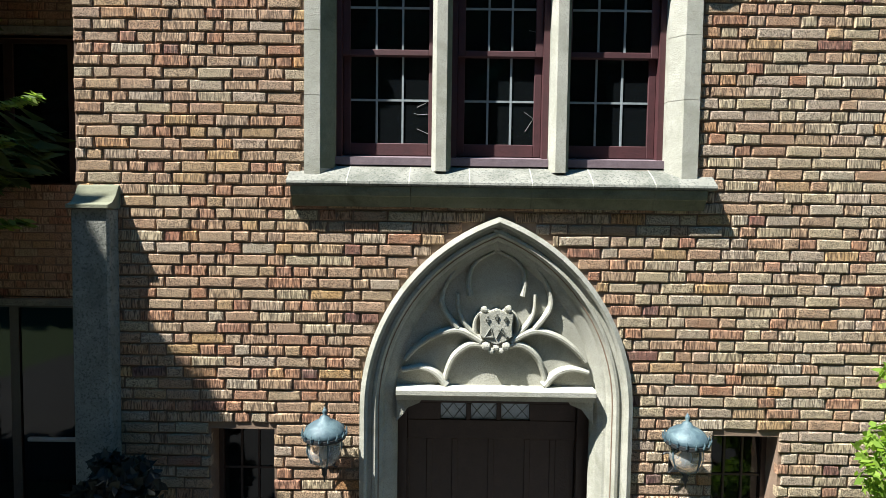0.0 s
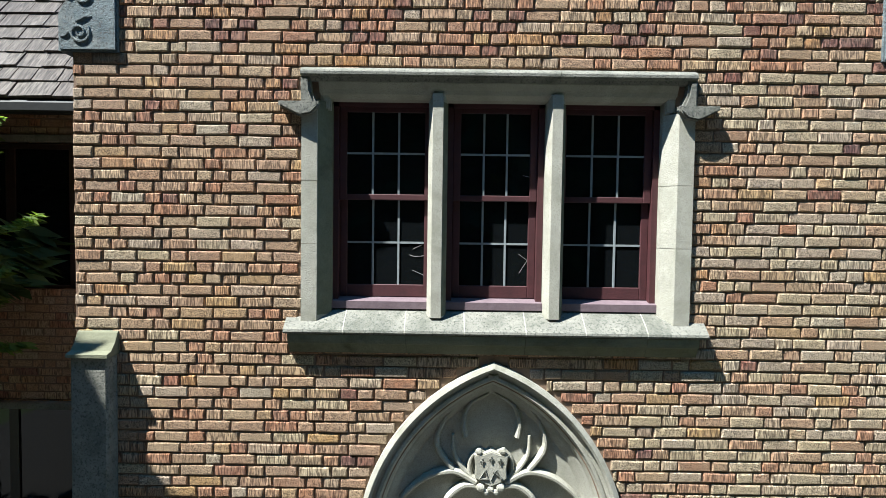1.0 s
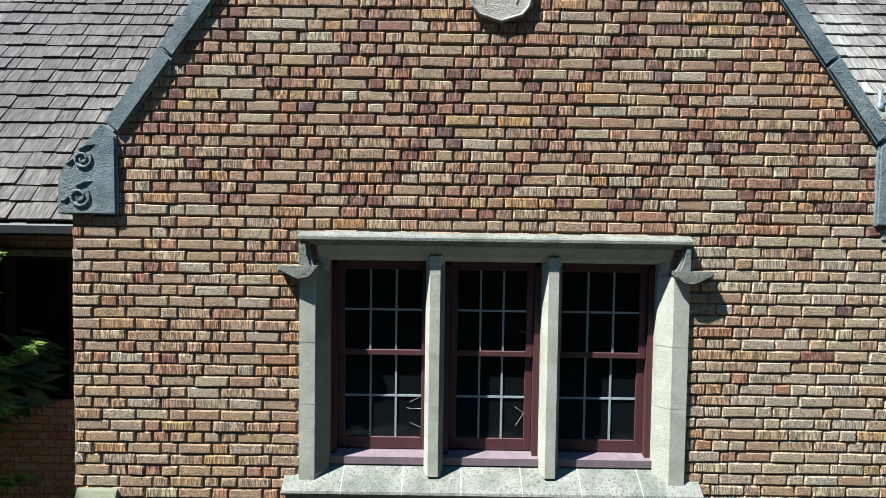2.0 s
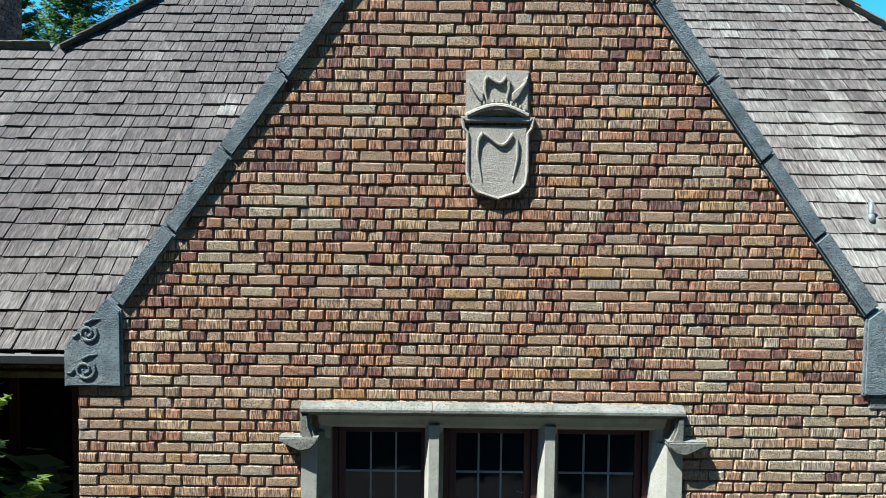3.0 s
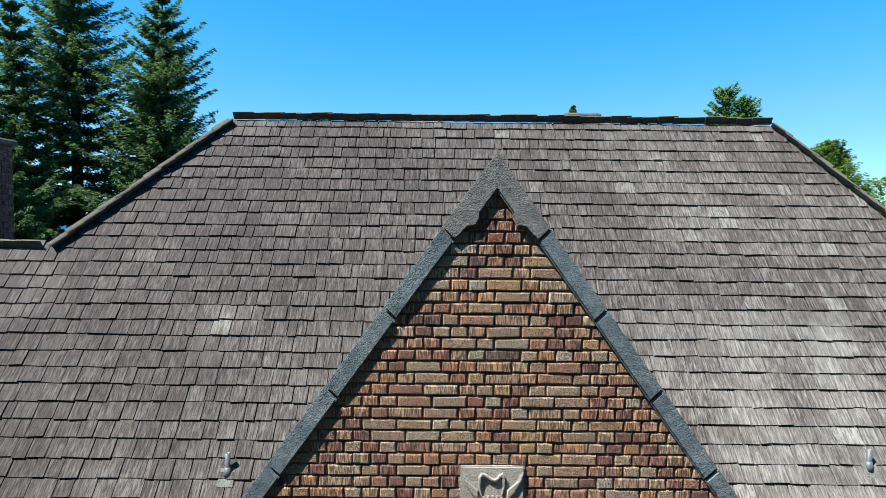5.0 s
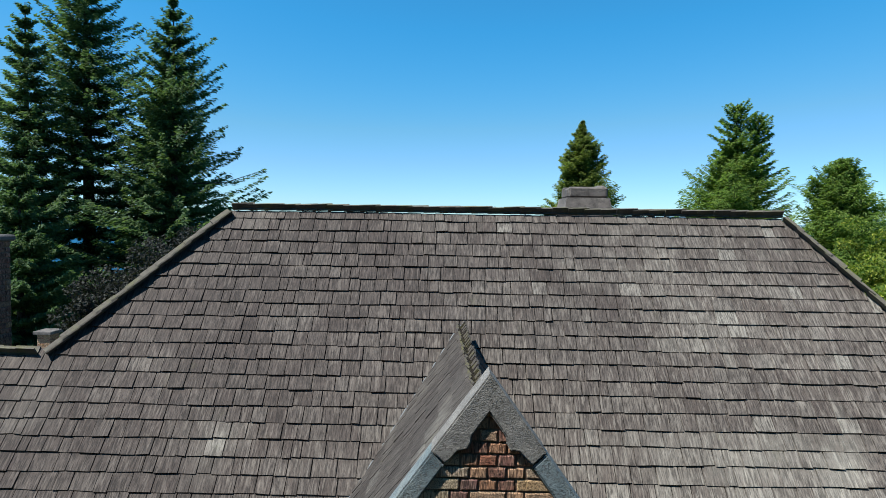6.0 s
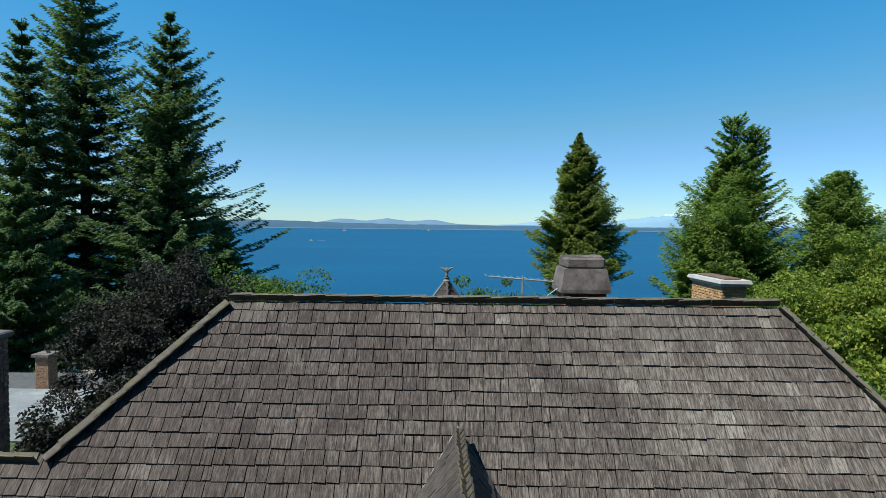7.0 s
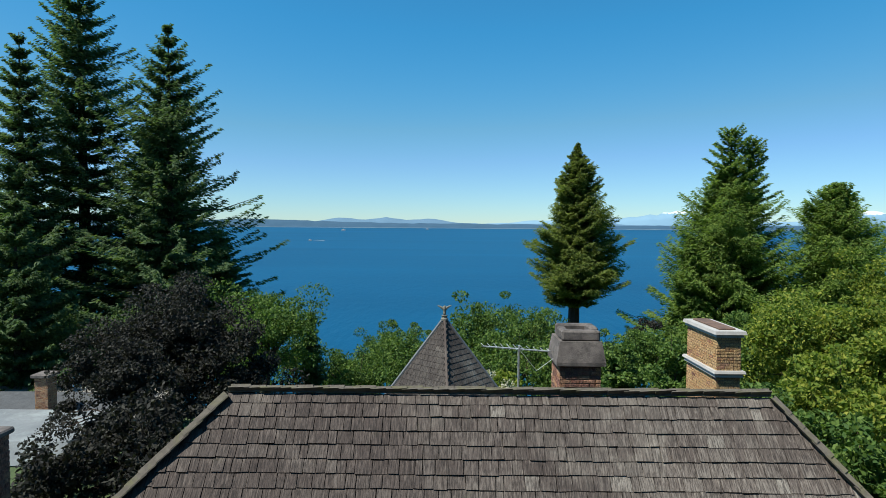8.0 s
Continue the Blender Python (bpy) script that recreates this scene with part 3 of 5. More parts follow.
# set-back house walls below the main eave
back_wall = part("wall_main", slab([(-11, -0.3), (-2.5, -0.3), (-2.5, 5.2), (-11, 5.2)], 4.36, 4.62, holes=[rect(-4.6, -2.95, 3.45, 4.7), rect(-4.6, -2.95, 0.6, 2.45)]), MORTAR, None)
tagged(back_wall, "set-back brick house wall in deep shade", "wall", kind="structure")
side_l = part("wall_return", box(-2.5, -2.22, W + 0.30, 4.36, -0.3, 5.1), MORTAR, None)
tagged(side_l, "brick return wall beside the gable", "wall", kind="structure")
side_r = part("wall_return", box(2.22, 2.5, W + 0.30, 4.36, -0.3, 5.1), MORTAR, None)
tagged(side_r, "brick return wall beside the gable", "wall", kind="structure")
right_wall = part("wall_main", box(2.5, 11, 4.36, 4.62, -0.3, 5.2), MORTAR, None)
tagged(right_wall, "set-back brick house wall", "wall", kind="structure")
for x0, x1 in ((-11, -2.6), (2.6, 11)):
    gutter = part("trim_gutter", box(x0, x1, EAVE_Y - 0.05, EAVE_Y + 0.05, EAVE_Z - 0.14, EAVE_Z - 0.04, 0.02), IRON, None)
    tagged(gutter, "dark metal gutter under the shake eave", "gutter", kind="structure")

# ---- coping, kneelers and plaque ----
gable_coping = thing("gable_coping", "blue-grey weathered stone coping along the gable slopes", "coping", (0, W, 5.03))


def stone_part(name, bm, mat, parent, label="", smooth=False):
    ob = part(name, bm, mat, parent, label, smooth)
    if parent is not None:
        ob.matrix_parent_inverse = Matrix.Translation(-parent.location)
    return ob


def outer(z):
    return (8.744 - z) / 1.379


JOINTS_Z = [5.577, 6.02, 6.48, 6.94, 7.40, 7.86, 8.318]
for s in (-1, 1):
    for a, b in zip(JOINTS_Z, JOINTS_Z[1:]):
        a2, b2 = a + 0.004, b - 0.004
        loop = [(s * outer(a2), a2), (s * outer(b2), b2), (s * coping_inner(b2 - 0.07), b2 - 0.07), (s * coping_inner(a2 - 0.07), a2 - 0.07)]
        wob = rng.uniform(-0.004, 0.004)
        stone_part("coping_stone", slab(loop, W - 0.020 + wob, W + 0.13, 0.010), COPING, gable_coping)
top = [(-0.311, 8.322), (0, 8.75), (0.311, 8.322), (0.238, 8.252), (0.20, 8.285), (0.165, 8.325), (0.115, 8.335), (0.095, 8.37), (0.09, 8.41), (0, 8.535), (-0.09, 8.41), (-0.095, 8.37), (-0.115, 8.335), (-0.165, 8.325), (-0.20, 8.285), (-0.238, 8.252)]
stone_part("apex_stone", slab(top, W - 0.024, W + 0.13, 0.010), APEX, gable_coping, "pointed apex stone with a cusped underside")


def spiral(cx, cz, r, turns, start, s, y):
    n = int(26 * turns)
    pts = []
    for i in range(n + 1):
        f = i / n
        a = start + s * f * turns * 2 * math.pi
        q = r * (1 - 0.82 * f)
        pts.append((cx + q * math.cos(a), y - 0.004 * f, cz + q * math.sin(a)))
    return pts


for s, tx in ((-1, "kneeler_stone"), (1, "kneeler_stone")):
    kneeler = thing(tx, "blue-grey carved kneeler stone with two scrolls", "kneeler stone", (s * 2.4, W, 5.03), "kneeler stones")
    loop = [(s * x, z) for x, z in ((2.568, 5.035), (2.568, 5.25), (2.535, 5.31), (2.48, 5.385), (2.40, 5.46), (2.315, 5.565), (2.226, 5.497), (2.222, 5.035))]
    block = stone_part("block", slab(loop, W - 0.024, W + 0.34, 0.010), COPING, kneeler)
    for cz, r in ((5.36, 0.055), (5.14, 0.062)):
        cx = s * (2.42 if cz > 5.3 else 2.44)
        stone_part("scroll", tube(spiral(cx, cz, r, 1.6, 0.5 if s < 0 else 2.6, s, W - 0.024), 0.009, 6, 0.006), COPING, block, "raised spiral scroll")
        stone_part("leaf_curl", tube([(cx + s * 0.02, W - 0.025, cz + r), (cx - s * 0.03, W - 0.028, cz + r + 0.025), (cx - s * 0.075, W - 0.024, cz + r + 0.03)], 0.008, 6, 0.003), COPING, block)
        stone_part("leaf_curl", tube([(cx + s * r, W - 0.025, cz), (cx + s * (r + 0.02), W - 0.028, cz - 0.02), (cx + s * (r + 0.05), W - 0.024, cz - 0.025)], 0.007, 6, 0.003), COPING, block)
    # skew blocks under the kneeler
    for k in range(3):
        stone_part("skew_stone", box(min(s * 2.27, s * 2.50), max(s * 2.27, s * 2.50), W - 0.006, W + 0.1, 4.80 + k * 0.075, 4.868 + k * 0.075, 0.006), STONE_OLD, kneeler) if s > 0 and k == 2 else None

plaque = thing("heraldic_plaque", "pale carved stone heraldic shield plaque on the gable", "plaque", (0, W, 6.19))
stone_part("upper_panel", slab(rect(-0.186, 0.186, 6.665, 6.942), W - 0.0131, W + 0.02, 0.008), PLAQUE, plaque)
shield = [(-0.172, 6.62), (0.182, 6.62), (0.182, 6.34), (0.172, 6.275), (0.13, 6.225), (0.06, 6.205), (0.012, 6.185), (-0.04, 6.205), (-0.11, 6.225), (-0.155, 6.275), (-0.172, 6.34)]
field_stone = stone_part("shield_field", slab(shield, W - 0.0169, W + 0.02, 0.01), PLAQUE, plaque)
rim = [(-0.205, 6.655), (-0.195, 6.60), (-0.172, 6.57), (-0.172, 6.34), (-0.155, 6.275), (-0.11, 6.225), (-0.04, 6.203), (0.012, 6.187), (0.06, 6.203), (0.13, 6.225), (0.172, 6.275), (0.182, 6.34), (0.182, 6.57), (0.205, 6.60), (0.215, 6.655)]
stone_part("shield_rim", tube([(x, W - 0.0180, z) for x, z in rim], 0.010, 8), PLAQUE, field_stone)
stone_part("top_bar", slab([(-0.215, 6.668), (0.222, 6.668), (0.20, 6.635), (-0.19, 6.635)], W - 0.0281, W, 0.008), PLAQUE, plaque, "projecting bar across the shield head")
crown_band = stone_part("crown_band", tube([(-0.18 + 0.36 * i / 12, W - 0.0169 - 0.018 * math.sin(math.pi * i / 12), 6.672 + 0.055 * math.sin(math.pi * i / 12)) for i in range(13)], 0.017, 8), PLAQUE, plaque)
for i in range(13):
    f = (i + 0.5) / 13
    x, z = -0.17 + 0.345 * f, 6.695 + 0.055 * math.sin(math.pi * f)
    stone_part("crown_tooth", box(x - 0.006, x + 0.006, W - 0.0232, W - 0.0112, z, z + 0.022, 0.002), PLAQUE, crown_band)
for cx, z0, hh, ww in ((0.005, 6.29, 0.28, 0.125), (-0.005, 6.755, 0.145, 0.075)):
    # the raised letter-like charge: two legs and a hanging swag
    for s in (-1, 1):
        stone_part("charge_leg", tube([(cx + s * ww * 0.72, W - 0.0172, z0), (cx + s * ww * 0.95, W - 0.0206, z0 + hh * 0.5), (cx + s * ww * 0.92, W - 0.0217, z0 + hh * 0.85), (cx + s * ww * 0.72, W - 0.0209, z0 + hh)], 0.004, 6, 0.012), PLAQUE, field_stone)
    stone_part("charge_swag", tube([(cx + ww * (-0.72 + 1.44 * i / 10), W - 0.0206, z0 + hh * (1.0 - 0.22 * math.sin(math.pi * i / 10) + 0.06 * math.sin(2 * math.pi * i / 10))) for i in range(11)], 0.009, 6), PLAQUE, field_stone)
for s in (-1, 1):
    for k in range(4):
        stone_part("wing_feather", tube([(s * 0.09, W - 0.0150, 6.765 + 0.01 * k), (s * (0.125 + 0.012 * k), W - 0.0187, 6.80 + 0.02 * k), (s * (0.135 + 0.014 * k), W - 0.0142, 6.85 + 0.02 * k)], 0.012, 6, 0.004), PLAQUE, plaque)

# ---- the three-light window ----
window = thing("window_1", "three-light stone mullioned window with maroon sashes", "window", (0, W, 3.31), kind="structure")
for s in (-1, 1):
    zs = [3.47, 3.93, 4.30, 4.72]
    for a, b in zip(zs, zs[1:]):
        prof = [(1.148, W - 0.020), (1.055, W - 0.020), (0.985, W + 0.05), (0.985, W + 0.20), (1.148, W + 0.20)]
        bm = bmesh.new()
        lo = [bm.verts.new((s * x, y, a + 0.0015)) for x, y in prof]
        hi = [bm.verts.new((s * x, y, b - 0.0015)) for x, y in prof]
        bm.faces.new(lo), bm.faces.new(hi[::-1])
        for i in range(5):
            k = (i + 1) % 5
            bm.faces.new((lo[i], lo[k], hi[k], hi[i]))
        stone_part("jamb_stone", bm, STONE, window)
    x = s * 0.350
    prof = [(-0.030, W - 0.012), (0.030, W - 0.012), (0.056, W + 0.05), (0.056, W + 0.20), (-0.056, W + 0.20), (-0.056, W + 0.05)]
    bm = bmesh.new()
    lo = [bm.verts.new((x + px, y, 3.50)) for px, y in prof]
    hi = [bm.verts.new((x + px, y, 4.82)) for px, y in prof]
    bm.faces.new(lo), bm.faces.new(hi[::-1])
    for i in range(6):
        k = (i + 1) % 6
        bm.faces.new((lo[i], lo[k], hi[k], hi[i]))
    stone_part("mullion", bm, STONE, window, "chamfered pale stone mullion")


# thin dark strips paint shade and green staining on faces turned from the sun
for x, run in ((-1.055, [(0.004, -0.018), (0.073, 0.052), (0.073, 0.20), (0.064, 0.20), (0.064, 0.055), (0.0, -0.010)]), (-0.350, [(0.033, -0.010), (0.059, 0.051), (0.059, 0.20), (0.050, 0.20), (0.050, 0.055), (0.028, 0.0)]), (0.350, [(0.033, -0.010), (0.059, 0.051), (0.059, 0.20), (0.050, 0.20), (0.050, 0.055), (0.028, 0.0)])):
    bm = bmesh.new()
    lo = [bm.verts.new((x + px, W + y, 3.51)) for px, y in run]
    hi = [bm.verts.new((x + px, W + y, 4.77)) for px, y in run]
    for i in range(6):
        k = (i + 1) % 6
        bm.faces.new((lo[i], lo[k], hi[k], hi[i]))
    stone_part("reveal_shade", bm, STONE_MOSS_SHADE, window, "dark green strip that paints shade and staining on the inner stone")


def run_x(profile, x0, x1):
    """A moulding with the profile (y, z) that runs along x."""
    bm = bmesh.new()
    a = [bm.verts.new((x0, y, z)) for y, z in profile]
    b = [bm.verts.new((x1, y, z)) for y, z in profile]
    n = len(profile)
    bm.faces.new(a), bm.faces.new(b[::-1])
    for i in range(n):
        k = (i + 1) % n
        bm.faces.new((a[i], a[k], b[k], b[i]))
    return bm


SILL_TOP = [(W + 0.20, 3.565), (W + 0.075, 3.532), (W - 0.005, 3.485), (W - 0.072, 3.432), (W - 0.076, 3.418), (W - 0.070, 3.406), (W - 0.03, 3.404), (W + 0.20, 3.404)]
SILL_LOW = [(W + 0.10, 3.403), (W - 0.066, 3.403), (W - 0.062, 3.372), (W - 0.056, 3.350), (W - 0.047, 3.346), (W - 0.034, 3.318), (W - 0.018, 3.288), (W + 0.10, 3.280)]
xs = [-1.24, -0.89, -0.53, -0.18, 0.18, 0.53, 0.89, 1.245]
for a, b in zip(xs, xs[1:]):
    stone_part("sill_stone", run_x(SILL_TOP, a + 0.001, b - 0.001), STONE_OLD, window, "grey speckled weathered sill stone")
    if b < 1.2:
        stone_part("sill_joint", run_x([(y - 0.0012, z + 0.0012) for y, z in SILL_TOP], b - 0.003, b + 0.003), STONE, window)
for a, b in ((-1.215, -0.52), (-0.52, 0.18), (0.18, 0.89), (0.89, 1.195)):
    stone_part("sill_moulding", run_x(SILL_LOW, a, b - 0.002), STONE_MOSS_SHADE, window, "green-stained moulded sill underside")
# head and hood mould
HEAD = [(W + 0.20, 4.90), (W - 0.018, 4.90), (W - 0.016, 4.875), (W + 0.003, 4.84), (W + 0.012, 4.815), (W + 0.035, 4.79), (W + 0.20, 4.775)]
stone_part("head_moulding", run_x(HEAD, -1.05, 1.05), STONE, window)
for a, b in ((-1.148, -0.36), (-0.36, 0.355), (0.355, 1.142)):
    stone_part("hood_stone", run_x([(W + 0.10, 4.962), (W - 0.020, 4.958), (W - 0.052, 4.938), (W - 0.060, 4.928), (W - 0.060, 4.912), (W - 0.050, 4.902), (W - 0.035, 4.900), (W - 0.020, 4.880), (W + 0.10, 4.880)], a + 0.001, b - 0.001), STONE_OLD, window, "grey weathered hood mould stone")
for s in (-1, 1):
    loop = [(s * 1.148, 4.90), (s * 1.095, 4.90), (s * 1.088, 4.82), (s * 1.065, 4.765), (s * 1.040, 4.735), (s * 1.148, 4.735)]
    stone_part("hood_drop", slab(loop, W - 0.052, W + 0.08, 0.014), STONE_OLD, window)
    stone_part("jamb_head", slab([(s * 1.06, 4.90), (s * 0.985, 4.90), (s * 0.985, 4.72), (s * 1.06, 4.72)], W + 0.02, W + 0.14, 0.01), STONE, window)
    stop = [(s * 1.272, 4.756), (s * 1.04, 4.756), (s * 1.045, 4.725), (s * 1.085, 4.685), (s * 1.15, 4.672), (s * 1.22, 4.705), (s * 1.272, 4.732)]
    stone_part("label_stop", slab(stop, W - 0.064, W + 0.02, 0.008), STONE_OLD, window)

SASH_Y = W + 0.115
for cx, hw in ((-0.667, 0.318), (0, 0.292), (0.667, 0.318)):
    sash = stone_part("sash_frame", merge(box(cx - hw, cx - hw + 0.035, SASH_Y - 0.02, SASH_Y + 0.05, 3.55, 4.80), box(cx + hw - 0.035, cx + hw, SASH_Y - 0.02, SASH_Y + 0.05, 3.55, 4.80), box(cx - hw, cx + hw, SASH_Y - 0.02, SASH_Y + 0.05, 4.76, 4.80)), PAINT, window, "maroon painted window frame")
    stone_part("timber_sill", run_x([(SASH_Y + 0.05, 3.605), (SASH_Y - 0.050, 3.585), (SASH_Y - 0.050, 3.540), (SASH_Y + 0.05, 3.540)], cx - hw, cx + hw), TIMBER, window, "dull purple painted timber sill")
    for z0, z1, yy in ((4.200, 4.765, SASH_Y), (3.605, 4.235, SASH_Y + 0.028)):
        a, b = cx - hw + 0.036, cx + hw - 0.036
        low = 0.035 if z0 > 4 else 0.075
        st = merge(box(a, a + 0.045, yy, yy + 0.026, z0, z1, 0.003), box(b - 0.045, b, yy, yy + 0.026, z0, z1, 0.003), box(a + 0.045, b - 0.045, yy + 0.001, yy + 0.025, z0, z0 + low, 0.003), box(a + 0.045, b - 0.045, yy + 0.001, yy + 0.025, z1 - 0.035, z1, 0.003))
        leaf = stone_part("sash", st, PAINT, window)
        w3 = (b - a - 0.09) / 3
        for i in (1, 2):
            stone_part("glazing_bar", box(a + 0.045 + i * w3 - 0.006, a + 0.045 + i * w3 + 0.006, yy + 0.004, yy + 0.022, z0 + low, z1 - 0.035), LEAD, leaf, "pale metal glazing bar")
        zm = (z0 + low + z1 - 0.035) / 2 
        stone_part("glazing_bar", box(a + 0.045, b - 0.045, yy + 0.005, yy + 0.021, zm - 0.006, zm + 0.006), LEAD, leaf)
        for i in range(3):
            for q0, q1 in ((z0 + low, zm), (zm, z1 - 0.035)):
                pane = stone_part("pane", box(a + 0.046 + i * w3, a + 0.044 + (i + 1) * w3, yy + 0.011, yy + 0.014, q0, q1), GLASS, leaf)
                pane.visible_shadow = False
# cracks in the lower panes
for pts in ([(-0.44, 3.93), (-0.50, 3.90)], [(-0.43, 3.86), (-0.49, 3.855), (-0.52, 3.865)], [(-0.43, 3.74), (-0.50, 3.77)], [(0.155, 3.88), (0.21, 3.84), (0.16, 3.76)], [(0.21, 3.84), (0.245, 3.845)], [(0.17, 4.36), (0.24, 4.345)]):
    stone_part("glass_crack", tube([(x, SASH_Y + 0.008 if z > 4.1 else SASH_Y + 0.036, z) for x, z in pts], 0.0010, 4), WHITE, window, "thin pale crack in the glass")
room = part("wall_room", box(-1.6, 1.6, W + 0.32, W + 3.2, 2.4, 4.95), BLACK_ROOM, None)
bmr = bmesh.new()
bmr.from_mesh(room.data)
bmesh.ops.delete(bmr, geom=[f for f in bmr.faces if f.calc_center_median().y < W + 0.5], context="FACES")
bmr.to_mesh(room.data)
bmr.free()
tagged(room, "near-black box in place of the unlit room behind the upper window", "room", kind="structure")

# ---- the doorway ----
doorway = thing("doorway", "pale stone pointed doorway with carved tracery above", "doorway", (0, W, 0))
ORDER = [(0.0, W + 0.138), (0.0, W - 0.03), (-0.028, W - 0.042), (-0.042, W - 0.03), (-0.046, W - 0.005), (-0.066, W + 0.001), (-0.075, W - 0.012), (-0.092, W - 0.014), (-0.10, W + 0.006), (-0.125, W + 0.028), (-0.135, W + 0.050), (-0.150, W + 0.055), (-0.185, W + 0.077), (-0.215, W + 0.110), (-0.215, W + 0.138)]


def arch_sweep(lo, hi):
    """A stretch of the moulded door arch between two steps of its outline."""
    path = arch_path(0.812, 20)
    return sweep(path[::-1][lo:hi + 1], [(o, y) for o, y in ORDER])


total = len(arch_path(0.812, 20))
for a, b in ((0, 1), (1, 8), (8, 15), (15, 21), (21, 27), (27, 34), (34, 41), (41, total - 1)):
    if b > a:
        stone_part("arch_stone", arch_sweep(a, b), STONE, doorway)
tym = [(x, z) for x, z in arch_path(0.66, 14, 2.20)][1:-1]
tym = [(x, max(z, 2.20)) for x, z in tym]
TY = W + 0.095
stone_part("tympanum", slab(tym, TY, TY + 0.08), STONE, doorway, "flat pale stone tympanum panel")
stone_part("lintel", run_x([(W + 0.26, 2.205), (W + 0.02, 2.205), (W - 0.004, 2.192), (W - 0.004, 2.165), (W + 0.02, 2.15), (W + 0.03, 2.125), (W + 0.26, 2.125)], -0.60, 0.60), STONE, doorway, "moulded stone lintel with a lit top edge")
for s in (-1, 1):
    stone_part("lintel_bracket", slab([(s * 0.60, 2.13), (s * 0.44, 2.13), (s * 0.46, 2.10), (s * 0.53, 2.07), (s * 0.56, 2.03), (s * 0.60, 1.98)], W + 0.05, W + 0.16, 0.006), STONE, doorway)


def rib(points, r0=0.026, r1=0.010):
    """A carved tracery blade that stands proud of the tympanum, thinning to its tip."""
    fine = []
    n = len(points) - 1
    for i in range(n * 5 + 1):
        k = min(i // 5, n - 1)
        u = i / 5 - k
        p0, p1, p2, p3 = (Vector(points[max(k - 1, 0)]), Vector(points[k]), Vector(points[k + 1]), Vector(points[min(k + 2, n)]))
        fine.append(0.5 * ((2 * p1) + (p2 - p0) * u + (2 * p0 - 5 * p1 + 4 * p2 - p3) * u * u + (3 * p1 - p0 - 3 * p2 + p3) * u ** 3))
    bm = bmesh.new()
    rings = []
    for i, q in enumerate(fine):
        d = (fine[min(i + 1, len(fine) - 1)] - fine[max(i - 1, 0)]).normalized()
        w = r0 + (r1 - r0) * i / (len(fine) - 1)
        deep = 0.026 + 1.3 * w
        rings.append([bm.verts.new((q.x - d.y * o * w, TY + 0.01 - deep * y, q.y + d.x * o * w)) for o, y in ((-1, 0), (-0.85, 0.7), (-0.3, 1.0), (0.3, 1.0), (0.85, 0.7), (1, 0))])
    for a, b in zip(rings, rings[1:]):
        for k in range(6):
            bm.faces.new((a[k], a[(k + 1) % 6], b[(k + 1) % 6], b[k]))
    bm.faces.new(rings[0]), bm.faces.new(rings[-1][::-1])
    return bm


CZ = 2.46
for s in (-1, 1):
    ribs = [
        [(s * 0.07, CZ), (s * 0.16, CZ + 0.0), (s * 0.25, CZ - 0.07), (s * 0.295, CZ - 0.17), (s * 0.31, CZ - 0.255)],
        [(s * 0.30, CZ - 0.25), (s * 0.37, CZ - 0.175), (s * 0.46, CZ - 0.145), (s * 0.57, CZ - 0.165)],
        [(s * 0.09, CZ + 0.02), (s * 0.22, CZ + 0.085), (s * 0.36, CZ + 0.06), (s * 0.48, CZ - 0.02), (s * 0.55, CZ - 0.10)],
        [(s * 0.07, CZ + 0.02), (s * 0.16, CZ + 0.09), (s * 0.225, CZ + 0.19), (s * 0.235, CZ + 0.31)],
        [(s * 0.235, CZ + 0.10), (s * 0.33, CZ + 0.24), (s * 0.29, CZ + 0.40), (s * 0.17, CZ + 0.54), (s * 0.03, CZ + 0.60)],
        [(s * 0.16, CZ + 0.30), (s * 0.17, CZ + 0.40), (s * 0.13, CZ + 0.50), (s * 0.02, CZ + 0.57)],
    ]
    for i, pts in enumerate(ribs):
        stone_part("tracery_rib", rib(pts, 0.028 if i < 3 else 0.022, 0.016 if i < 3 else 0.010), STONE, doorway)
    stone_part("scroll_arm", rib([(s * 0.03, CZ + 0.01), (s * 0.12, CZ + 0.06), (s * 0.125, CZ + 0.16), (s * 0.075, CZ + 0.215), (s * 0.04, CZ + 0.205)], 0.018, 0.012), STONE, doorway)
crest = [(-0.105, CZ + 0.20), (-0.05, CZ + 0.205), (0.0, CZ + 0.225), (0.05, CZ + 0.205), (0.105, CZ + 0.20), (0.095, CZ + 0.12), (0.098, CZ + 0.06), (0.06, CZ + 0.03), (0, CZ + 0.005), (-0.06, CZ + 0.03), (-0.098, CZ + 0.06), (-0.095, CZ + 0.12)]
crest_stone = stone_part("crest_shield", slab(crest, TY - 0.065, TY, 0.006), STONE, doorway, "small carved shield with crosses and a chevron")
for x in (-0.055, 0.0, 0.055):
    z = CZ + 0.165 + (0.012 if x == 0 else 0)
    stone_part("crest_cross", merge(box(x - 0.004, x + 0.004, TY - 0.072, TY - 0.060, z - 0.018, z + 0.018), box(x - 0.014, x + 0.014, TY - 0.071, TY - 0.060, z - 0.004, z + 0.004)), STONE_OLD, crest_stone)
for a, b in (((-0.07, CZ + 0.055), (-0.035, CZ + 0.11)), ((-0.035, CZ + 0.11), (-0.02, CZ + 0.055)), ((0.0, CZ + 0.05), (0.03, CZ + 0.11)), ((0.03, CZ + 0.11), (0.06, CZ + 0.055)), ((-0.075, CZ + 0.055), (-0.015, CZ + 0.055)), ((0.012, CZ + 0.10), (0.066, CZ + 0.06))):
    stone_part("crest_bar", tube([(a[0], TY - 0.067, a[1]), (b[0], TY - 0.067, b[1])], 0.006, 5), STONE_OLD, crest_stone)
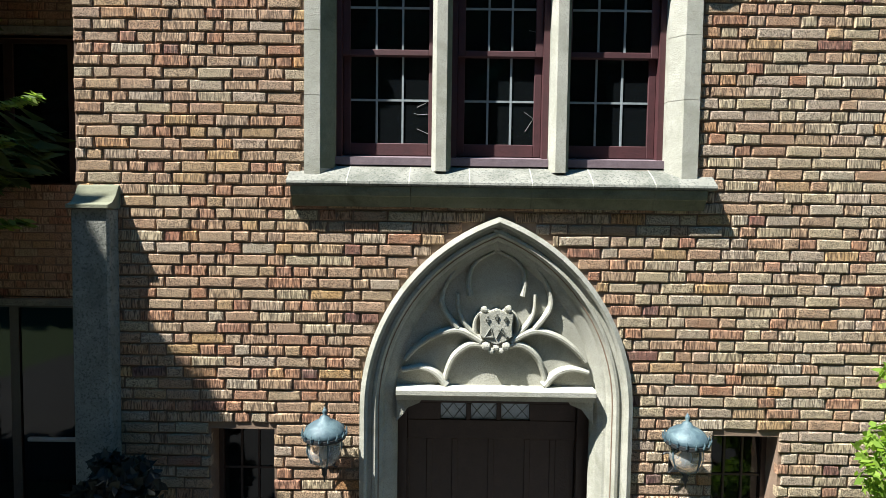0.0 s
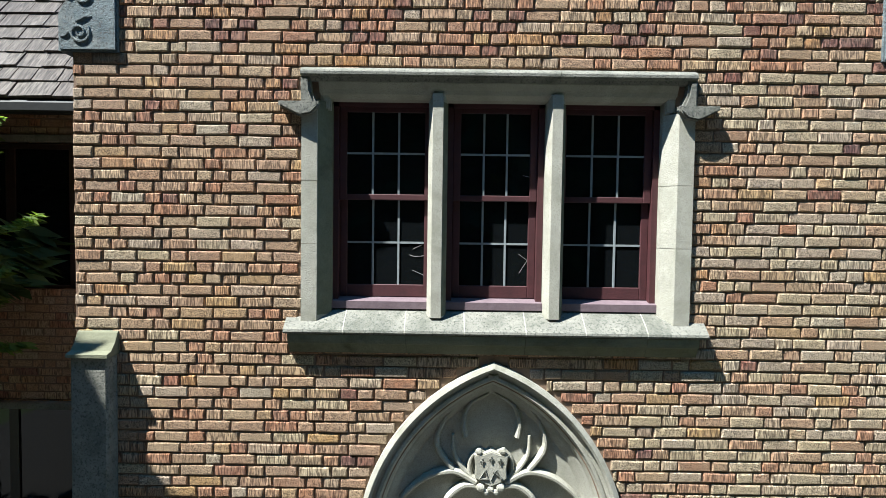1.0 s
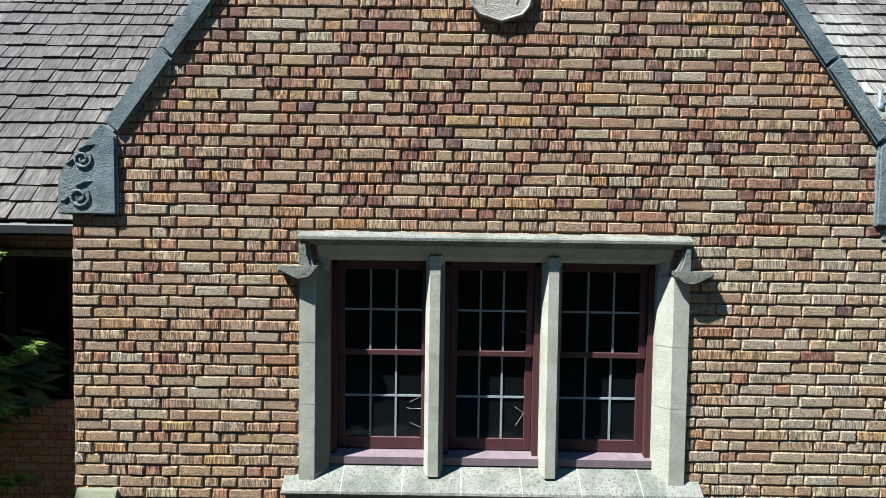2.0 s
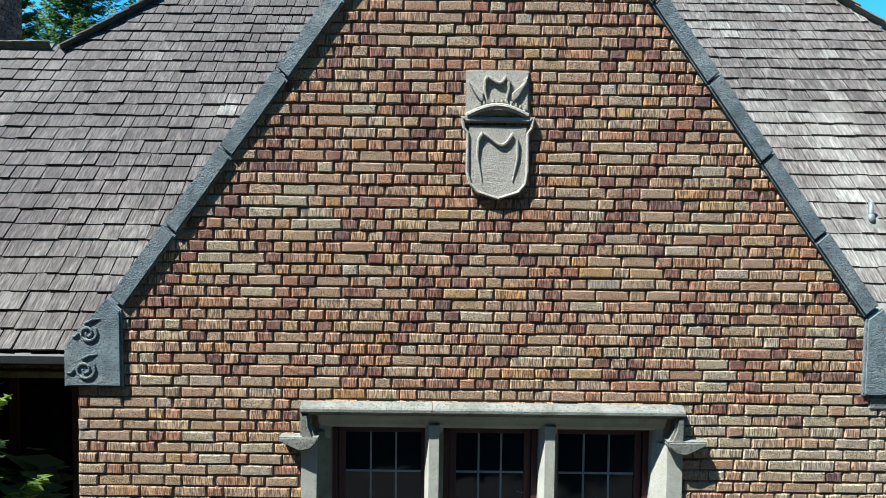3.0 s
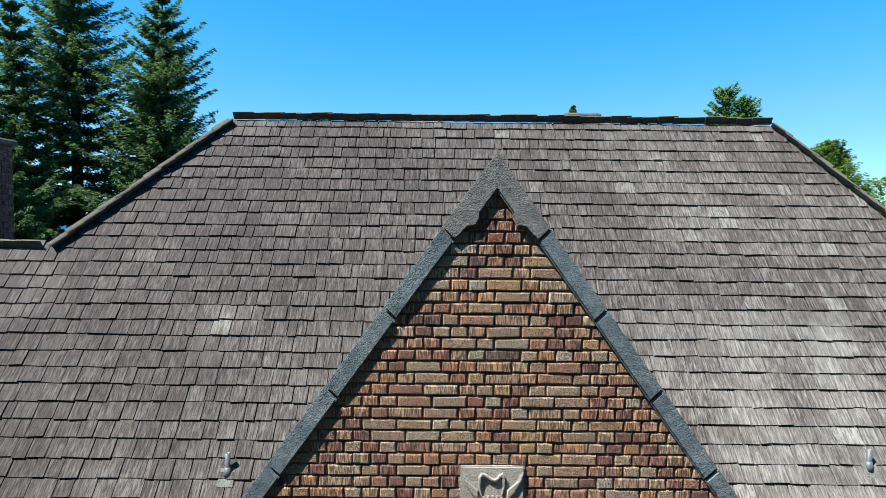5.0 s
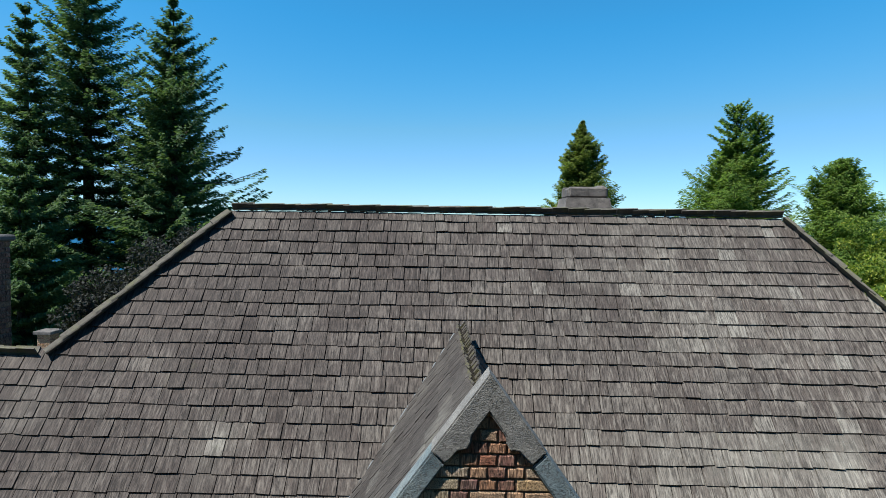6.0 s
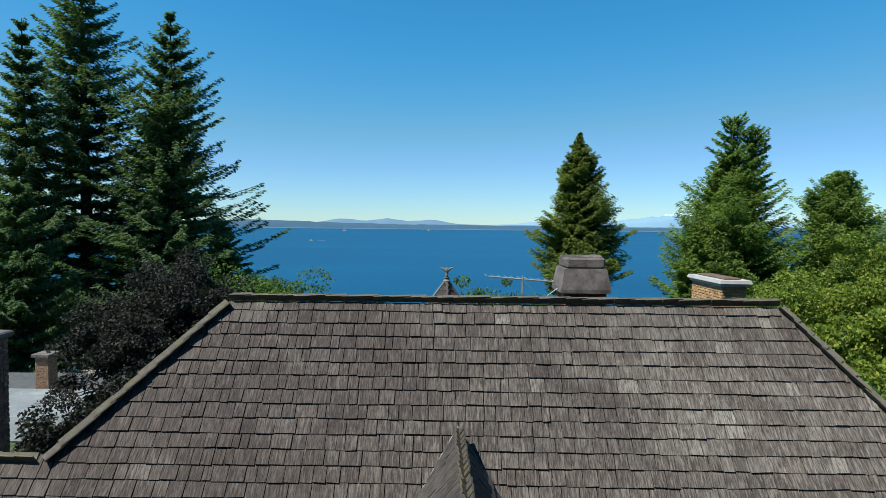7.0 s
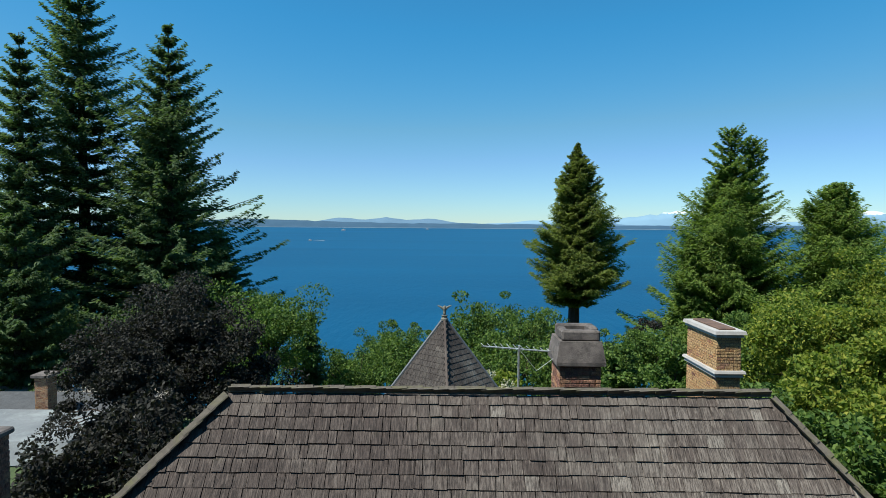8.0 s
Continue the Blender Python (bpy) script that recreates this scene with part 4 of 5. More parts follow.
for x, z, r in ((-0.06, CZ + 0.0, 0.028), (0.06, CZ, 0.028), (0.0, CZ - 0.01, 0.022), (0.07, CZ + 0.225, 0.024), (-0.075, CZ + 0.22, 0.022), (0.03, CZ - 0.03, 0.02), (-0.03, CZ - 0.03, 0.02)):
    bm = bmesh.new()
    bmesh.ops.create_icosphere(bm, subdivisions=2, radius=r)
    for q in bm.verts:
        q.co *= 1 + 0.22 * noise.noise(q.co * 60)
        q.co = (q.co.x + x, q.co.y * 0.7 + TY - 0.055, q.co.z + z)
    stone_part("carved_leaf", bm, STONE, doorway)

DOOR_Y = W + 0.26
door = thing("door_1", "dark stained timber double door with small leaded panes", "door", (0, DOOR_Y, 0), kind="structure")
stone_part("door_surround", merge(box(-0.62, -0.545, DOOR_Y - 0.04, DOOR_Y + 0.1, 0, 2.15), box(0.545, 0.62, DOOR_Y - 0.04, DOOR_Y + 0.1, 0, 2.15)), OAK, door)
stone_part("door_panel_rail", box(-0.545, 0.545, DOOR_Y, DOOR_Y + 0.05, 1.80, 1.925, 0.004), OAK, door)
stone_part("door_head", box(-0.545, 0.545, DOOR_Y, DOOR_Y + 0.05, 2.035, 2.20), OAK, door)
xs = [-0.545, -0.40, -0.235, 0.0, 0.235, 0.40, 0.545]
for i, (a, b) in enumerate(zip(xs, xs[1:])):
    stone_part("door_board", box(a + 0.003, b - 0.003, DOOR_Y + 0.012, DOOR_Y + 0.05, 0.02, 1.80, 0.004), OAK, door)
    stone_part("door_stile", box(a - 0.02, a + 0.02, DOOR_Y + 0.006, DOOR_Y + 0.014, 0.02, 1.8, 0.004), OAK, door)
for a, b in ((-0.545, -0.33), (0.245, 0.545), (-0.165, -0.135), (0.032, 0.062)):
    stone_part("door_top_panel", box(a, b, DOOR_Y, DOOR_Y + 0.05, 1.925, 2.035, 0.003), OAK, door)
for a, b in ((-0.33, -0.165), (-0.135, 0.032), (0.062, 0.245)):
    p = stone_part("door_pane", box(a, b, DOOR_Y + 0.02, DOOR_Y + 0.024, 1.925, 2.035), PALE_PANE, door, "small leaded door pane coloured pale sky blue")
    for k in (0, 1):
        stone_part("door_lead", tube([(a, DOOR_Y + 0.017, 1.93 + 0.1 * k), ((a + b) / 2, DOOR_Y + 0.017, 2.03 - 0.1 * k), (b, DOOR_Y + 0.017, 1.93 + 0.1 * k)], 0.003, 4), LEAD, door)
hall = part("wall_hall", box(-0.8, 0.8, DOOR_Y + 0.06, DOOR_Y + 2, 0, 2.4), BLACK_ROOM, None)
tagged(hall, "near-black box in place of the hall behind the entrance door", "room", kind="structure")

# ---- small windows beside the door ----
for x0, x1, z0, z1 in SMALL:
    small = thing("window_2", "small dark leaded window set deep in the brick", "window", ((x0 + x1) / 2, W, z0), "small flanking windows", "structure")
    y = W + 0.13
    stone_part("window_edge", merge(box(x0, x0 + 0.03, y, y + 0.05, z0, z1), box(x1 - 0.03, x1, y, y + 0.05, z0, z1), box(x0 + 0.03, x1 - 0.03, y, y + 0.05, z1 - 0.03, z1)), OAK, small)
    for i in range(3):
        for k in range(4):
            w3, h4 = (x1 - x0 - 0.06) / 3, (z1 - z0 - 0.03) / 4
            p = stone_part("pane", box(x0 + 0.03 + i * w3 + 0.004, x0 + 0.03 + (i + 1) * w3 - 0.004, y + 0.02, y + 0.024, z0 + k * h4 + 0.004, z0 + (k + 1) * h4 - 0.004), GLASS, small)
            p.visible_shadow = False
    for i in (1, 2):
        stone_part("glazing_bar", box(x0 + 0.03 + i * w3 - 0.006, x0 + 0.03 + i * w3 + 0.006, y + 0.01, y + 0.03, z0, z1 - 0.03), OAK, small)
    for k in (1, 2, 3):
        stone_part("glazing_bar", box(x0 + 0.03, x1 - 0.03, y + 0.012, y + 0.028, z0 + k * h4 - 0.006, z0 + k * h4 + 0.006), OAK, small)
    closet = part("wall_closet", box(x0 - 0.1, x1 + 0.1, W + 0.34, W + 1.2, 0.4, 2.2), BLACK_ROOM, None)
    tagged(closet, "near-black box in place of the space behind a small window", "room", kind="structure")


# ---- wall lanterns ----
def wall_lantern(x, z):
    """A domed copper lantern on an iron bracket; z is the finial's tip."""
    y = W - 0.17
    ob = thing("wall_lantern", "verdigris domed copper wall lantern with a clear glass bowl", "wall lantern", (x, y, z - 0.47), "entrance lanterns")
    dome = stone_part("dome", lathe([(0.008, -0.012), (0.014, -0.03), (0.008, -0.045), (0.022, -0.055), (0.035, -0.075), (0.07, -0.092), (0.098, -0.112), (0.112, -0.135), (0.118, -0.15), (0.112, -0.165), (0.10, -0.17)], 28, (x, y, z)), VERDIGRIS, ob, "blue-green domed copper cap", True)
    stone_part("finial", lathe([(0.001, 0.0), (0.006, -0.008), (0.009, -0.016), (0.004, -0.03)], 10, (x, y, z)), VERDIGRIS, dome, "", True)
    stone_part("rim_band", lathe([(0.112, -0.158), (0.122, -0.16), (0.122, -0.178), (0.108, -0.186), (0.09, -0.186)], 28, (x, y, z)), IRON, ob, "dark band below the cap")
    for i in range(16):
        a = 2 * math.pi * i / 16
        c, s = math.cos(a), math.sin(a)
        stone_part("crown_leaf", tube([(x + 0.12 * c, y + 0.12 * s, z - 0.165), (x + 0.128 * c, y + 0.128 * s, z - 0.145), (x + 0.126 * c, y + 0.126 * s, z - 0.128)], 0.009, 5, 0.002), VERDIGRIS, dome)
    bowl = stone_part("glass_bowl", lathe([(0.092, -0.186), (0.094, -0.24), (0.088, -0.28), (0.07, -0.315), (0.04, -0.335), (0.012, -0.34)], 24, (x, y, z)), LAMPGLASS, ob, "clear ribbed glass bowl", True)
    stone_part("bulb", lathe([(0.006, -0.19), (0.018, -0.21), (0.026, -0.25), (0.018, -0.285), (0.004, -0.295)], 14, (x, y, z)), WHITE, ob, "pale unlit bulb", True)
    for i in range(4):
        a = 2 * math.pi * i / 4 + 0.4
        c, s = math.cos(a), math.sin(a)
        stone_part("rib", tube([(x + 0.096 * c, y + 0.096 * s, z - 0.186), (x + 0.098 * c, y + 0.098 * s, z - 0.25), (x + 0.075 * c, y + 0.075 * s, z - 0.315), (x + 0.012 * c, y + 0.012 * s, z - 0.35)], 0.005, 5), VERDIGRIS, bowl)
    stone_part("drop", lathe([(0.012, -0.34), (0.02, -0.355), (0.012, -0.375), (0.016, -0.39), (0.006, -0.41), (0.003, -0.44)], 10, (x, y, z)), IRON, ob, "", True)
    stone_part("bracket", tube([(x, W, z - 0.30), (x, W - 0.05, z - 0.29), (x, W - 0.10, z - 0.36), (x, y, z - 0.37)], 0.011, 6), IRON, ob, "curled black iron bracket")
    for sgn in (-1, 1):
        stone_part("scroll", tube([(x + sgn * 0.03 + sgn * 0.045 * (1 - 0.6 * f) * math.cos(6 * f), W - 0.03, z - 0.30 - 0.10 * f + 0.03 * math.sin(6 * f)) for f in [i / 10 for i in range(11)]], 0.007, 5, 0.004), IRON, ob)
    stone_part("wall_plate", box(x - 0.03, x + 0.03, W - 0.012, W + 0.004, z - 0.42, z - 0.24, 0.004), IRON, ob)
    return ob


wall_lantern(-0.99, 2.145)
wall_lantern(1.075, 2.14)

# ---- the corner buttress ----
buttress = thing("buttress", "low grey stone buttress with a sloping cap at the corner", "buttress", (-2.4, W, 0))
stone_part("shaft", box(-2.47, -2.25, W - 0.10, W + 0.01, 0, 3.26, 0.012), STONE_OLD, buttress)
# olive stone here counters the blue skylight on the cap
stone_part("cap", merge(run_x([(W + 0.01, 3.40), (W - 0.012, 3.385), (W - 0.04, 3.33), (W - 0.075, 3.29), (W - 0.12, 3.275), (W - 0.12, 3.255), (W + 0.01, 3.255)], -2.48, -2.24)), STONE_MOSS_SHADE, buttress, "concave sloping stone cap")

# roof vents
for x, v, h in ((3.654, 1.32, 0.20), (-2.233, 1.22, 0.22)):
    p = roof_point(x, v)
    vent = thing("vent_pipe", "short grey metal vent pipe with a pale flashing on the roof", "vent pipe", p, "roof vents")
    stone_part("pipe", lathe([(0.024, -0.10), (0.024, h), (0.019, h), (0.019, h - 0.03)], 14, p), PIPE, vent, "", True)
    stone_part("collar", lathe([(0.045, 0.0), (0.036, 0.05), (0.026, 0.09)], 14, p), PIPE, vent, "", True)
    c = [roof_point(x + dx, v + dv, 0.028) for dx, dv in ((-0.07, -0.10), (0.07, -0.10), (0.07, 0.06), (-0.07, 0.06))]
    bm = bmesh.new()
    q = [bm.verts.new(k) for k in c] + [bm.verts.new(k + Vector((0, 0, 0.006))) for k in c]
    for f in ((3, 2, 1, 0), (4, 5, 6, 7), (0, 1, 5, 4), (1, 2, 6, 5), (2, 3, 7, 6), (3, 0, 4, 7)):
        bm.faces.new([q[i] for i in f])
    stone_part("flashing", bm, STONE_OLD, vent, "pale lead flashing sheet")

# ---- shaded windows of the set-back wall ----
for z0, z1 in ((3.45, 4.7), (0.6, 2.45)):
    dim = thing("window_3", "dark window in the shaded set-back wall", "window", (-3.78, 4.36, z0), "shaded side windows", "structure")
    stone_part("ledge", box(-4.7, -2.86, 4.30, 4.45, z1, z1 + 0.06, 0.008), STONE_OLD, dim, "thin stone ledge over the window")
    for k in range(3):
        a, b = -4.6 + k * 0.55, -4.6 + (k + 1) * 0.55
        stone_part("casement", merge(box(a, a + 0.04, 4.46, 4.50, z0, z1), box(b - 0.04, b, 4.46, 4.50, z0, z1), box(a + 0.04, b - 0.04, 4.46, 4.50, z0, z0 + 0.04), box(a + 0.04, b - 0.04, 4.46, 4.50, z1 - 0.04, z1)), OAK, dim)
        stone_part("pane", box(a + 0.04, b - 0.04, 4.475, 4.48, z0 + 0.04, z1 - 0.04), GLASS, dim)
    dark = part("wall_side_room", box(-4.8, -2.7, 4.64, 6.0, z0 - 0.2, z1 + 0.15), BLACK_ROOM, None)
    tagged(dark, "near-black box in place of the room behind the shaded window", "room", kind="structure")
lamp_post = thing("garden_post", "white painted post with a cross rail in the shade", "post", (-3.15, 4.0, 0))
stone_part("post", lathe([(0.04, 0.0), (0.035, 1.5), (0.05, 1.52), (0.05, 1.58), (0.02, 1.62)], 10, (-3.15, 4.0, 0)), WHITE, lamp_post)
stone_part("rail", box(-3.6, -3.15, 3.985, 4.015, 1.42, 1.45, 0.004), WHITE, lamp_post)


# ---- ground, water and distance ----
def ground_height(x, y):
    if y < 22:
        return 0.0
    f = min(1.0, (y - 22) / 90)
    return -24.0 * f * f * (3 - 2 * f)


gx = [-4900, -1500, -500, -200, -100, -60, -40, -30, -20, -10, 0, 10, 20, 30, 40, 60, 100, 200, 500, 1500, 4900]
gy = [-4900, -1000, -200, -50, -10, 3, 15, 22, 28, 34, 40, 46, 52, 58, 64, 70, 76, 82, 90, 100, 112, 200, 1000, 4900]
gv = [(x, y, ground_height(x, y) - 0.02) for y in gy for x in gx]
gf = [(j * len(gx) + i, j * len(gx) + i + 1, (j + 1) * len(gx) + i + 1, (j + 1) * len(gx) + i) for j in range(len(gy) - 1) for i in range(len(gx) - 1)]
ground = tagged(piece("ground", finish("ground", gv, gf, GRASS, smooth=True), None), "mown lawn that falls away towards the shore", "ground", kind="structure")


# unseen slab added before the wall to set the light bounced onto it
tagged(part("pavement_bounce", box(-9, 9, -12, 2.7, -0.06, 0.015), BOUNCE_GROUND, None), "unseen grey ground slab added to set the bounced light", "pavement", kind="structure")


def water_material():
    m = Mat("sea_water", 0.45)
    vec = m.place((1, 0.25, 1))
    far = m.noise(m.place((0.0012, 0.006, 1)), 1.0, 4, 0.6, 0.5)
    m.colour(m.mix(m.ramp(far, [(0.35, grey(0)), (0.7, grey(1))]), (0.002, 0.048, 0.112), (0.004, 0.072, 0.155)))
    m.b.inputs["Specular IOR Level"].default_value = 0.14
    m.bump(m.noise(vec, 0.35, 5, 0.65), 0.8, 0.5)
    return m.m


WATER = water_material()
sv = [(-4900, 80, -20.0), (4900, 80, -20.0), (4900, 4900, -20.0), (-4900, 4900, -20.0)]
sea = tagged(piece("water", finish("water", sv, [(0, 1, 2, 3)], WATER), None), "deep blue calm sea out to the far shore", "water", kind="structure")


def far_range(name, y, base, top, seed, mat, label, x0=-4600, x1=4600, n=160, sharp=1.0):
    """A distant hill line as a long ridge with a sloping face."""
    pts = []
    for i in range(n + 1):
        x = x0 + (x1 - x0) * i / n
        h = top(x) * (1 + 0.18 * sharp * noise.noise(Vector((x * 0.004, seed, 0))) + 0.12 * sharp * noise.noise(Vector((x * 0.016, seed, 3))))
        pts.append((x, h))
    v = [(x, y, base) for x, h in pts] + [(x, y + 60, base + h * 0.6) for x, h in pts] + [(x, y + 130, base + h) for x, h in pts] + [(x, y + 260, base) for x, h in pts]
    k = n + 1
    f = [(r * k + i, r * k + i + 1, (r + 1) * k + i + 1, (r + 1) * k + i) for r in range(3) for i in range(n)]
    return tagged(piece(name, finish(name, v, f, mat, smooth=True), None), label, "hills", kind="structure")


def bumpy(x, centre, width, height):
    return height * math.exp(-((x - centre) / width) ** 2)


# distance haze is put into the base colours of shore, hills and peaks
SHORE = mottled("wooded_shore_haze", (0.022, 0.066, 0.115), (0.032, 0.082, 0.135), 0.01, 0.95, 0)
HILLS = mottled("far_hills_haze", (0.085, 0.16, 0.235), (0.10, 0.18, 0.26), 0.006, 0.95, 0)


def peak_material():
    """Rock with distance haze in its blue and a broken cover of snow above the snow line."""
    m = Mat("far_peaks_haze", 0.95)
    spot = m.node("ShaderNodeNewGeometry").outputs["Position"]
    parts = m.node("ShaderNodeSeparateXYZ")
    m.put(spot, parts.inputs[0])
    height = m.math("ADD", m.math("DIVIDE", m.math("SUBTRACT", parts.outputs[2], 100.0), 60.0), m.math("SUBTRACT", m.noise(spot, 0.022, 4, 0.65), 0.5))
    rock_haze = m.mix(m.noise(spot, 0.004, 3, 0.6), (0.155, 0.27, 0.36), (0.18, 0.295, 0.385))
    m.colour(m.mix(m.ramp(height, [(0.26, grey(0)), (0.36, grey(0.9))]), rock_haze, (0.62, 0.66, 0.70)))
    return m.m


PEAKS = peak_material()
BEACH = mottled("pale_beach", (0.272, 0.286, 0.286), (0.15, 0.19, 0.218), 0.02, 0.9, 0)
far_range("backdrop_shore", 4450, -20, lambda x: 38 + bumpy(x, -1600, 700, 26) - bumpy(x, 1400, 900, 8), 1.0, SHORE, "wooded far shore with haze in its blue colour")
far_range("backdrop_hills", 4560, -20, lambda x: 40 + bumpy(x, -900, 170, 40) + bumpy(x, -520, 190, 44) + bumpy(x, -150, 170, 36), 4.0, HILLS, "hills behind the far shore with paler haze in their blue colour", sharp=0.8)
far_range("backdrop_peaks", 4640, -20, lambda x: 40 + bumpy(x, 1950, 640, 92) + bumpy(x, 3550, 480, 118) + bumpy(x, 1950, 120, 32) + bumpy(x, 900, 300, 36), 8.0, PEAKS, "distant mountain range with haze in its pale blue colour", sharp=1.3)
bv = []
for i in range(121):
    x = -4600 + 9200 * i / 120
    h = 2.2 + 2.0 * noise.noise(Vector((x * 0.006, 2, 2)))
    bv += [(x, 4446, -20), (x, 4447, -20 + max(0.3, h))]
tagged(piece("backdrop_beach", finish("backdrop_beach", bv, [(2 * i, 2 * i + 2, 2 * i + 3, 2 * i + 1) for i in range(120)], BEACH), None), "thin pale beach line of the far shore", "beach", kind="structure")


def boat(x, y, s, wake):
    ob = thing("boat", "small white boat on the water" + (" with a pale wake" if wake else ""), "boat", (x, y, -20), "boats")
    hull = [(-3, 0), (3.2, 0), (4.2, 1.3), (-3, 1.1)]
    bm = slab(hull, -1.0, 1.0, 0.1)
    part("hull", bm, WHITE, ob).scale = (s, s, s)
    part("cabin", box(-1.5, 1.0, -0.7, 0.7, 1.0, 2.3, 0.15), WHITE, ob).scale = (s, s, s)
    if wake:
        wv = [(0, -1, 0.15), (0, 1, 0.15), (wake, 5, 0.12), (wake, -5, 0.12), (wake * 0.5, -2, 0.3), (wake * 0.5, 2, 0.3)]
        piece("wake", finish("wake", wv, [(0, 4, 5, 1), (4, 3, 2, 5)], WHITE), ob)


boat(-255, 1030, 1.0, 26)
boat(-480, 2560, 3.0, 0)
boat(-120, 3300, 3.0, 0)


# ---- chimneys, tower and aerial behind the ridge ----
def brick_box(parent, x0, x1, y0, y1, z0, z1, seed, tones=(0.7, 0.94), mats=BRICK_FAR):
    """Bricks on the four sides of a stack, joined into one field over a mortar core."""
    r = random.Random(seed)
    stone_part("core", box(x0 + 0.012, x1 - 0.012, y0 + 0.012, y1 - 0.012, z0, z1), MORTAR, parent)
    fld = Field()
    for side, (a, b) in enumerate(((x0, x1), (x0, x1), (y0, y1), (y0, y1))):
        i = 0
        z = z0
        while z < z1 - 0.03:
            x = a - (i % 2) * HALF
            while x < b - 0.02:
                n = 2 if r.random() < 0.7 else 1
                p, q = max(a, x) + 0.005, min(b, x + n * HALF) - 0.005
                if q - p > 0.02:
                    vs = brick_verts(p, q, z + 0.005, min(z + COURSE - 0.005, z1), 0.0, r, 0.03)
                    t = r.random()
                    tone = 0 if t < tones[0] else 1 if t < tones[1] else 2
                    if side == 0:
                        vs = [(u, y0 + w, h) for u, w, h in vs]
                    elif side == 1:
                        vs = [(a + b - u, y1 - w, h) for u, w, h in vs]
                    elif side == 2:
                        vs = [(x0 + w, a + b - u, h) for u, w, h in vs]
                    else:
                        vs = [(x1 - w, u, h) for u, w, h in vs]
                    fld.add(vs, BRICK_FACES, tone)
                x += n * HALF
            z += COURSE
            i += 1
    ob = fld.link("brick_field", mats, parent)
    ob.matrix_parent_inverse = Matrix.Translation(-parent.location)


def frustum(x0, x1, y0, y1, z0, z1, inset):
    bm = box(x0, x1, y0, y1, z0, z1)
    cx, cy = (x0 + x1) / 2, (y0 + y1) / 2
    for v in bm.verts:
        if v.co.z > (z0 + z1) / 2:
            v.co.x += inset if v.co.x < cx else -inset
            v.co.y += inset if v.co.y < cy else -inset
    return bm


stack = thing("chimney", "sooty old brick chimney with a flared concrete cap", "chimney", (2.0, 9.5, 7.0))
brick_box(stack, 1.68, 2.38, 9.20, 9.90, 7.0, 9.62, 31, (0.05, 0.45))
stone_part("flare", frustum(1.62, 2.44, 9.14, 9.96, 9.62, 9.68, 0.0), SOOT, stack)
stone_part("collar", frustum(1.62, 2.44, 9.14, 9.96, 9.68, 10.02, 0.06), SOOT, stack, "flared soot-stained concrete collar")
stone_part("crown_block", merge(box(1.72, 2.36, 9.22, 9.37, 10.02, 10.20, 0.03), box(1.72, 2.36, 9.73, 9.88, 10.02, 10.22, 0.03), box(1.72, 1.87, 9.36, 9.74, 10.02, 10.19, 0.03), box(2.21, 2.36, 9.36, 9.74, 10.02, 10.235, 0.03), box(1.98, 2.08, 9.36, 9.74, 10.02, 10.13, 0.02)), SOOT, stack, "crumbling chimney top with open flues")

stack2 = thing("chimney", "tan brick chimney with two white stone bands", "chimney", (6.5, 13.4, 0))
brick_box(stack2, 6.13, 6.70, 12.98, 14.60, -0.1, 9.36, 32, (0.92, 0.99), BRICK_TAN)
for z, h, g in ((9.36, 0.07, 0.05), (9.43, 0.08, 0.09), (8.42, 0.09, 0.05), (8.51, 0.06, 0.09)):
    stone_part("stone_band", frustum(6.13 - g, 6.70 + g, 12.98 - g, 14.60 + g, z, z + h, 0.02), WHITE, stack2, "white stone band")
stone_part("flue_top", box(6.22, 6.61, 13.08, 14.50, 9.51, 9.55, 0.01), mottled("rusty_flue", (0.17, 0.10, 0.065), (0.075, 0.05, 0.04), 5), stack2, "rusty brown flue cover")

stack3 = thing("chimney", "chimney of mostly dark bricks on the low side ridge", "chimney", (-5.6, 6.6, 7.4))
brick_box(stack3, -6.9, -5.78, 6.25, 6.95, 7.0, 9.25, 33, (0.0, 0.2))
stone_part("cap", box(-6.95, -5.74, 6.20, 7.0, 9.25, 9.33, 0.02), SOOT, stack3)

tower = thing("roof_turret", "pyramid turret roof of cedar shakes with a carved finial", "turret", (-0.28, 17.4, 4.0))
bm = bmesh.new()
apex = bm.verts.new((-0.28, 17.4, 9.0))
ang = [math.radians(a) for a in (-86, 4, 94, 184)]
base = [bm.verts.new((-0.28 + 3.3 * math.cos(a), 17.4 + 3.3 * math.sin(a), 4.6)) for a in ang]
low = [bm.verts.new((-0.28 + 3.2 * math.cos(a), 17.4 + 3.2 * math.sin(a), 0)) for a in ang]
for i in range(4):
    k = (i + 1) % 4
    bm.faces.new((base[i], base[k], apex))
    bm.faces.new((low[i], low[k], base[k], base[i]))
stone_part("turret_roof", bm, SHAKE_OLD, tower)
tf = Field()
A = Vector((-0.28, 17.4, 9.0))
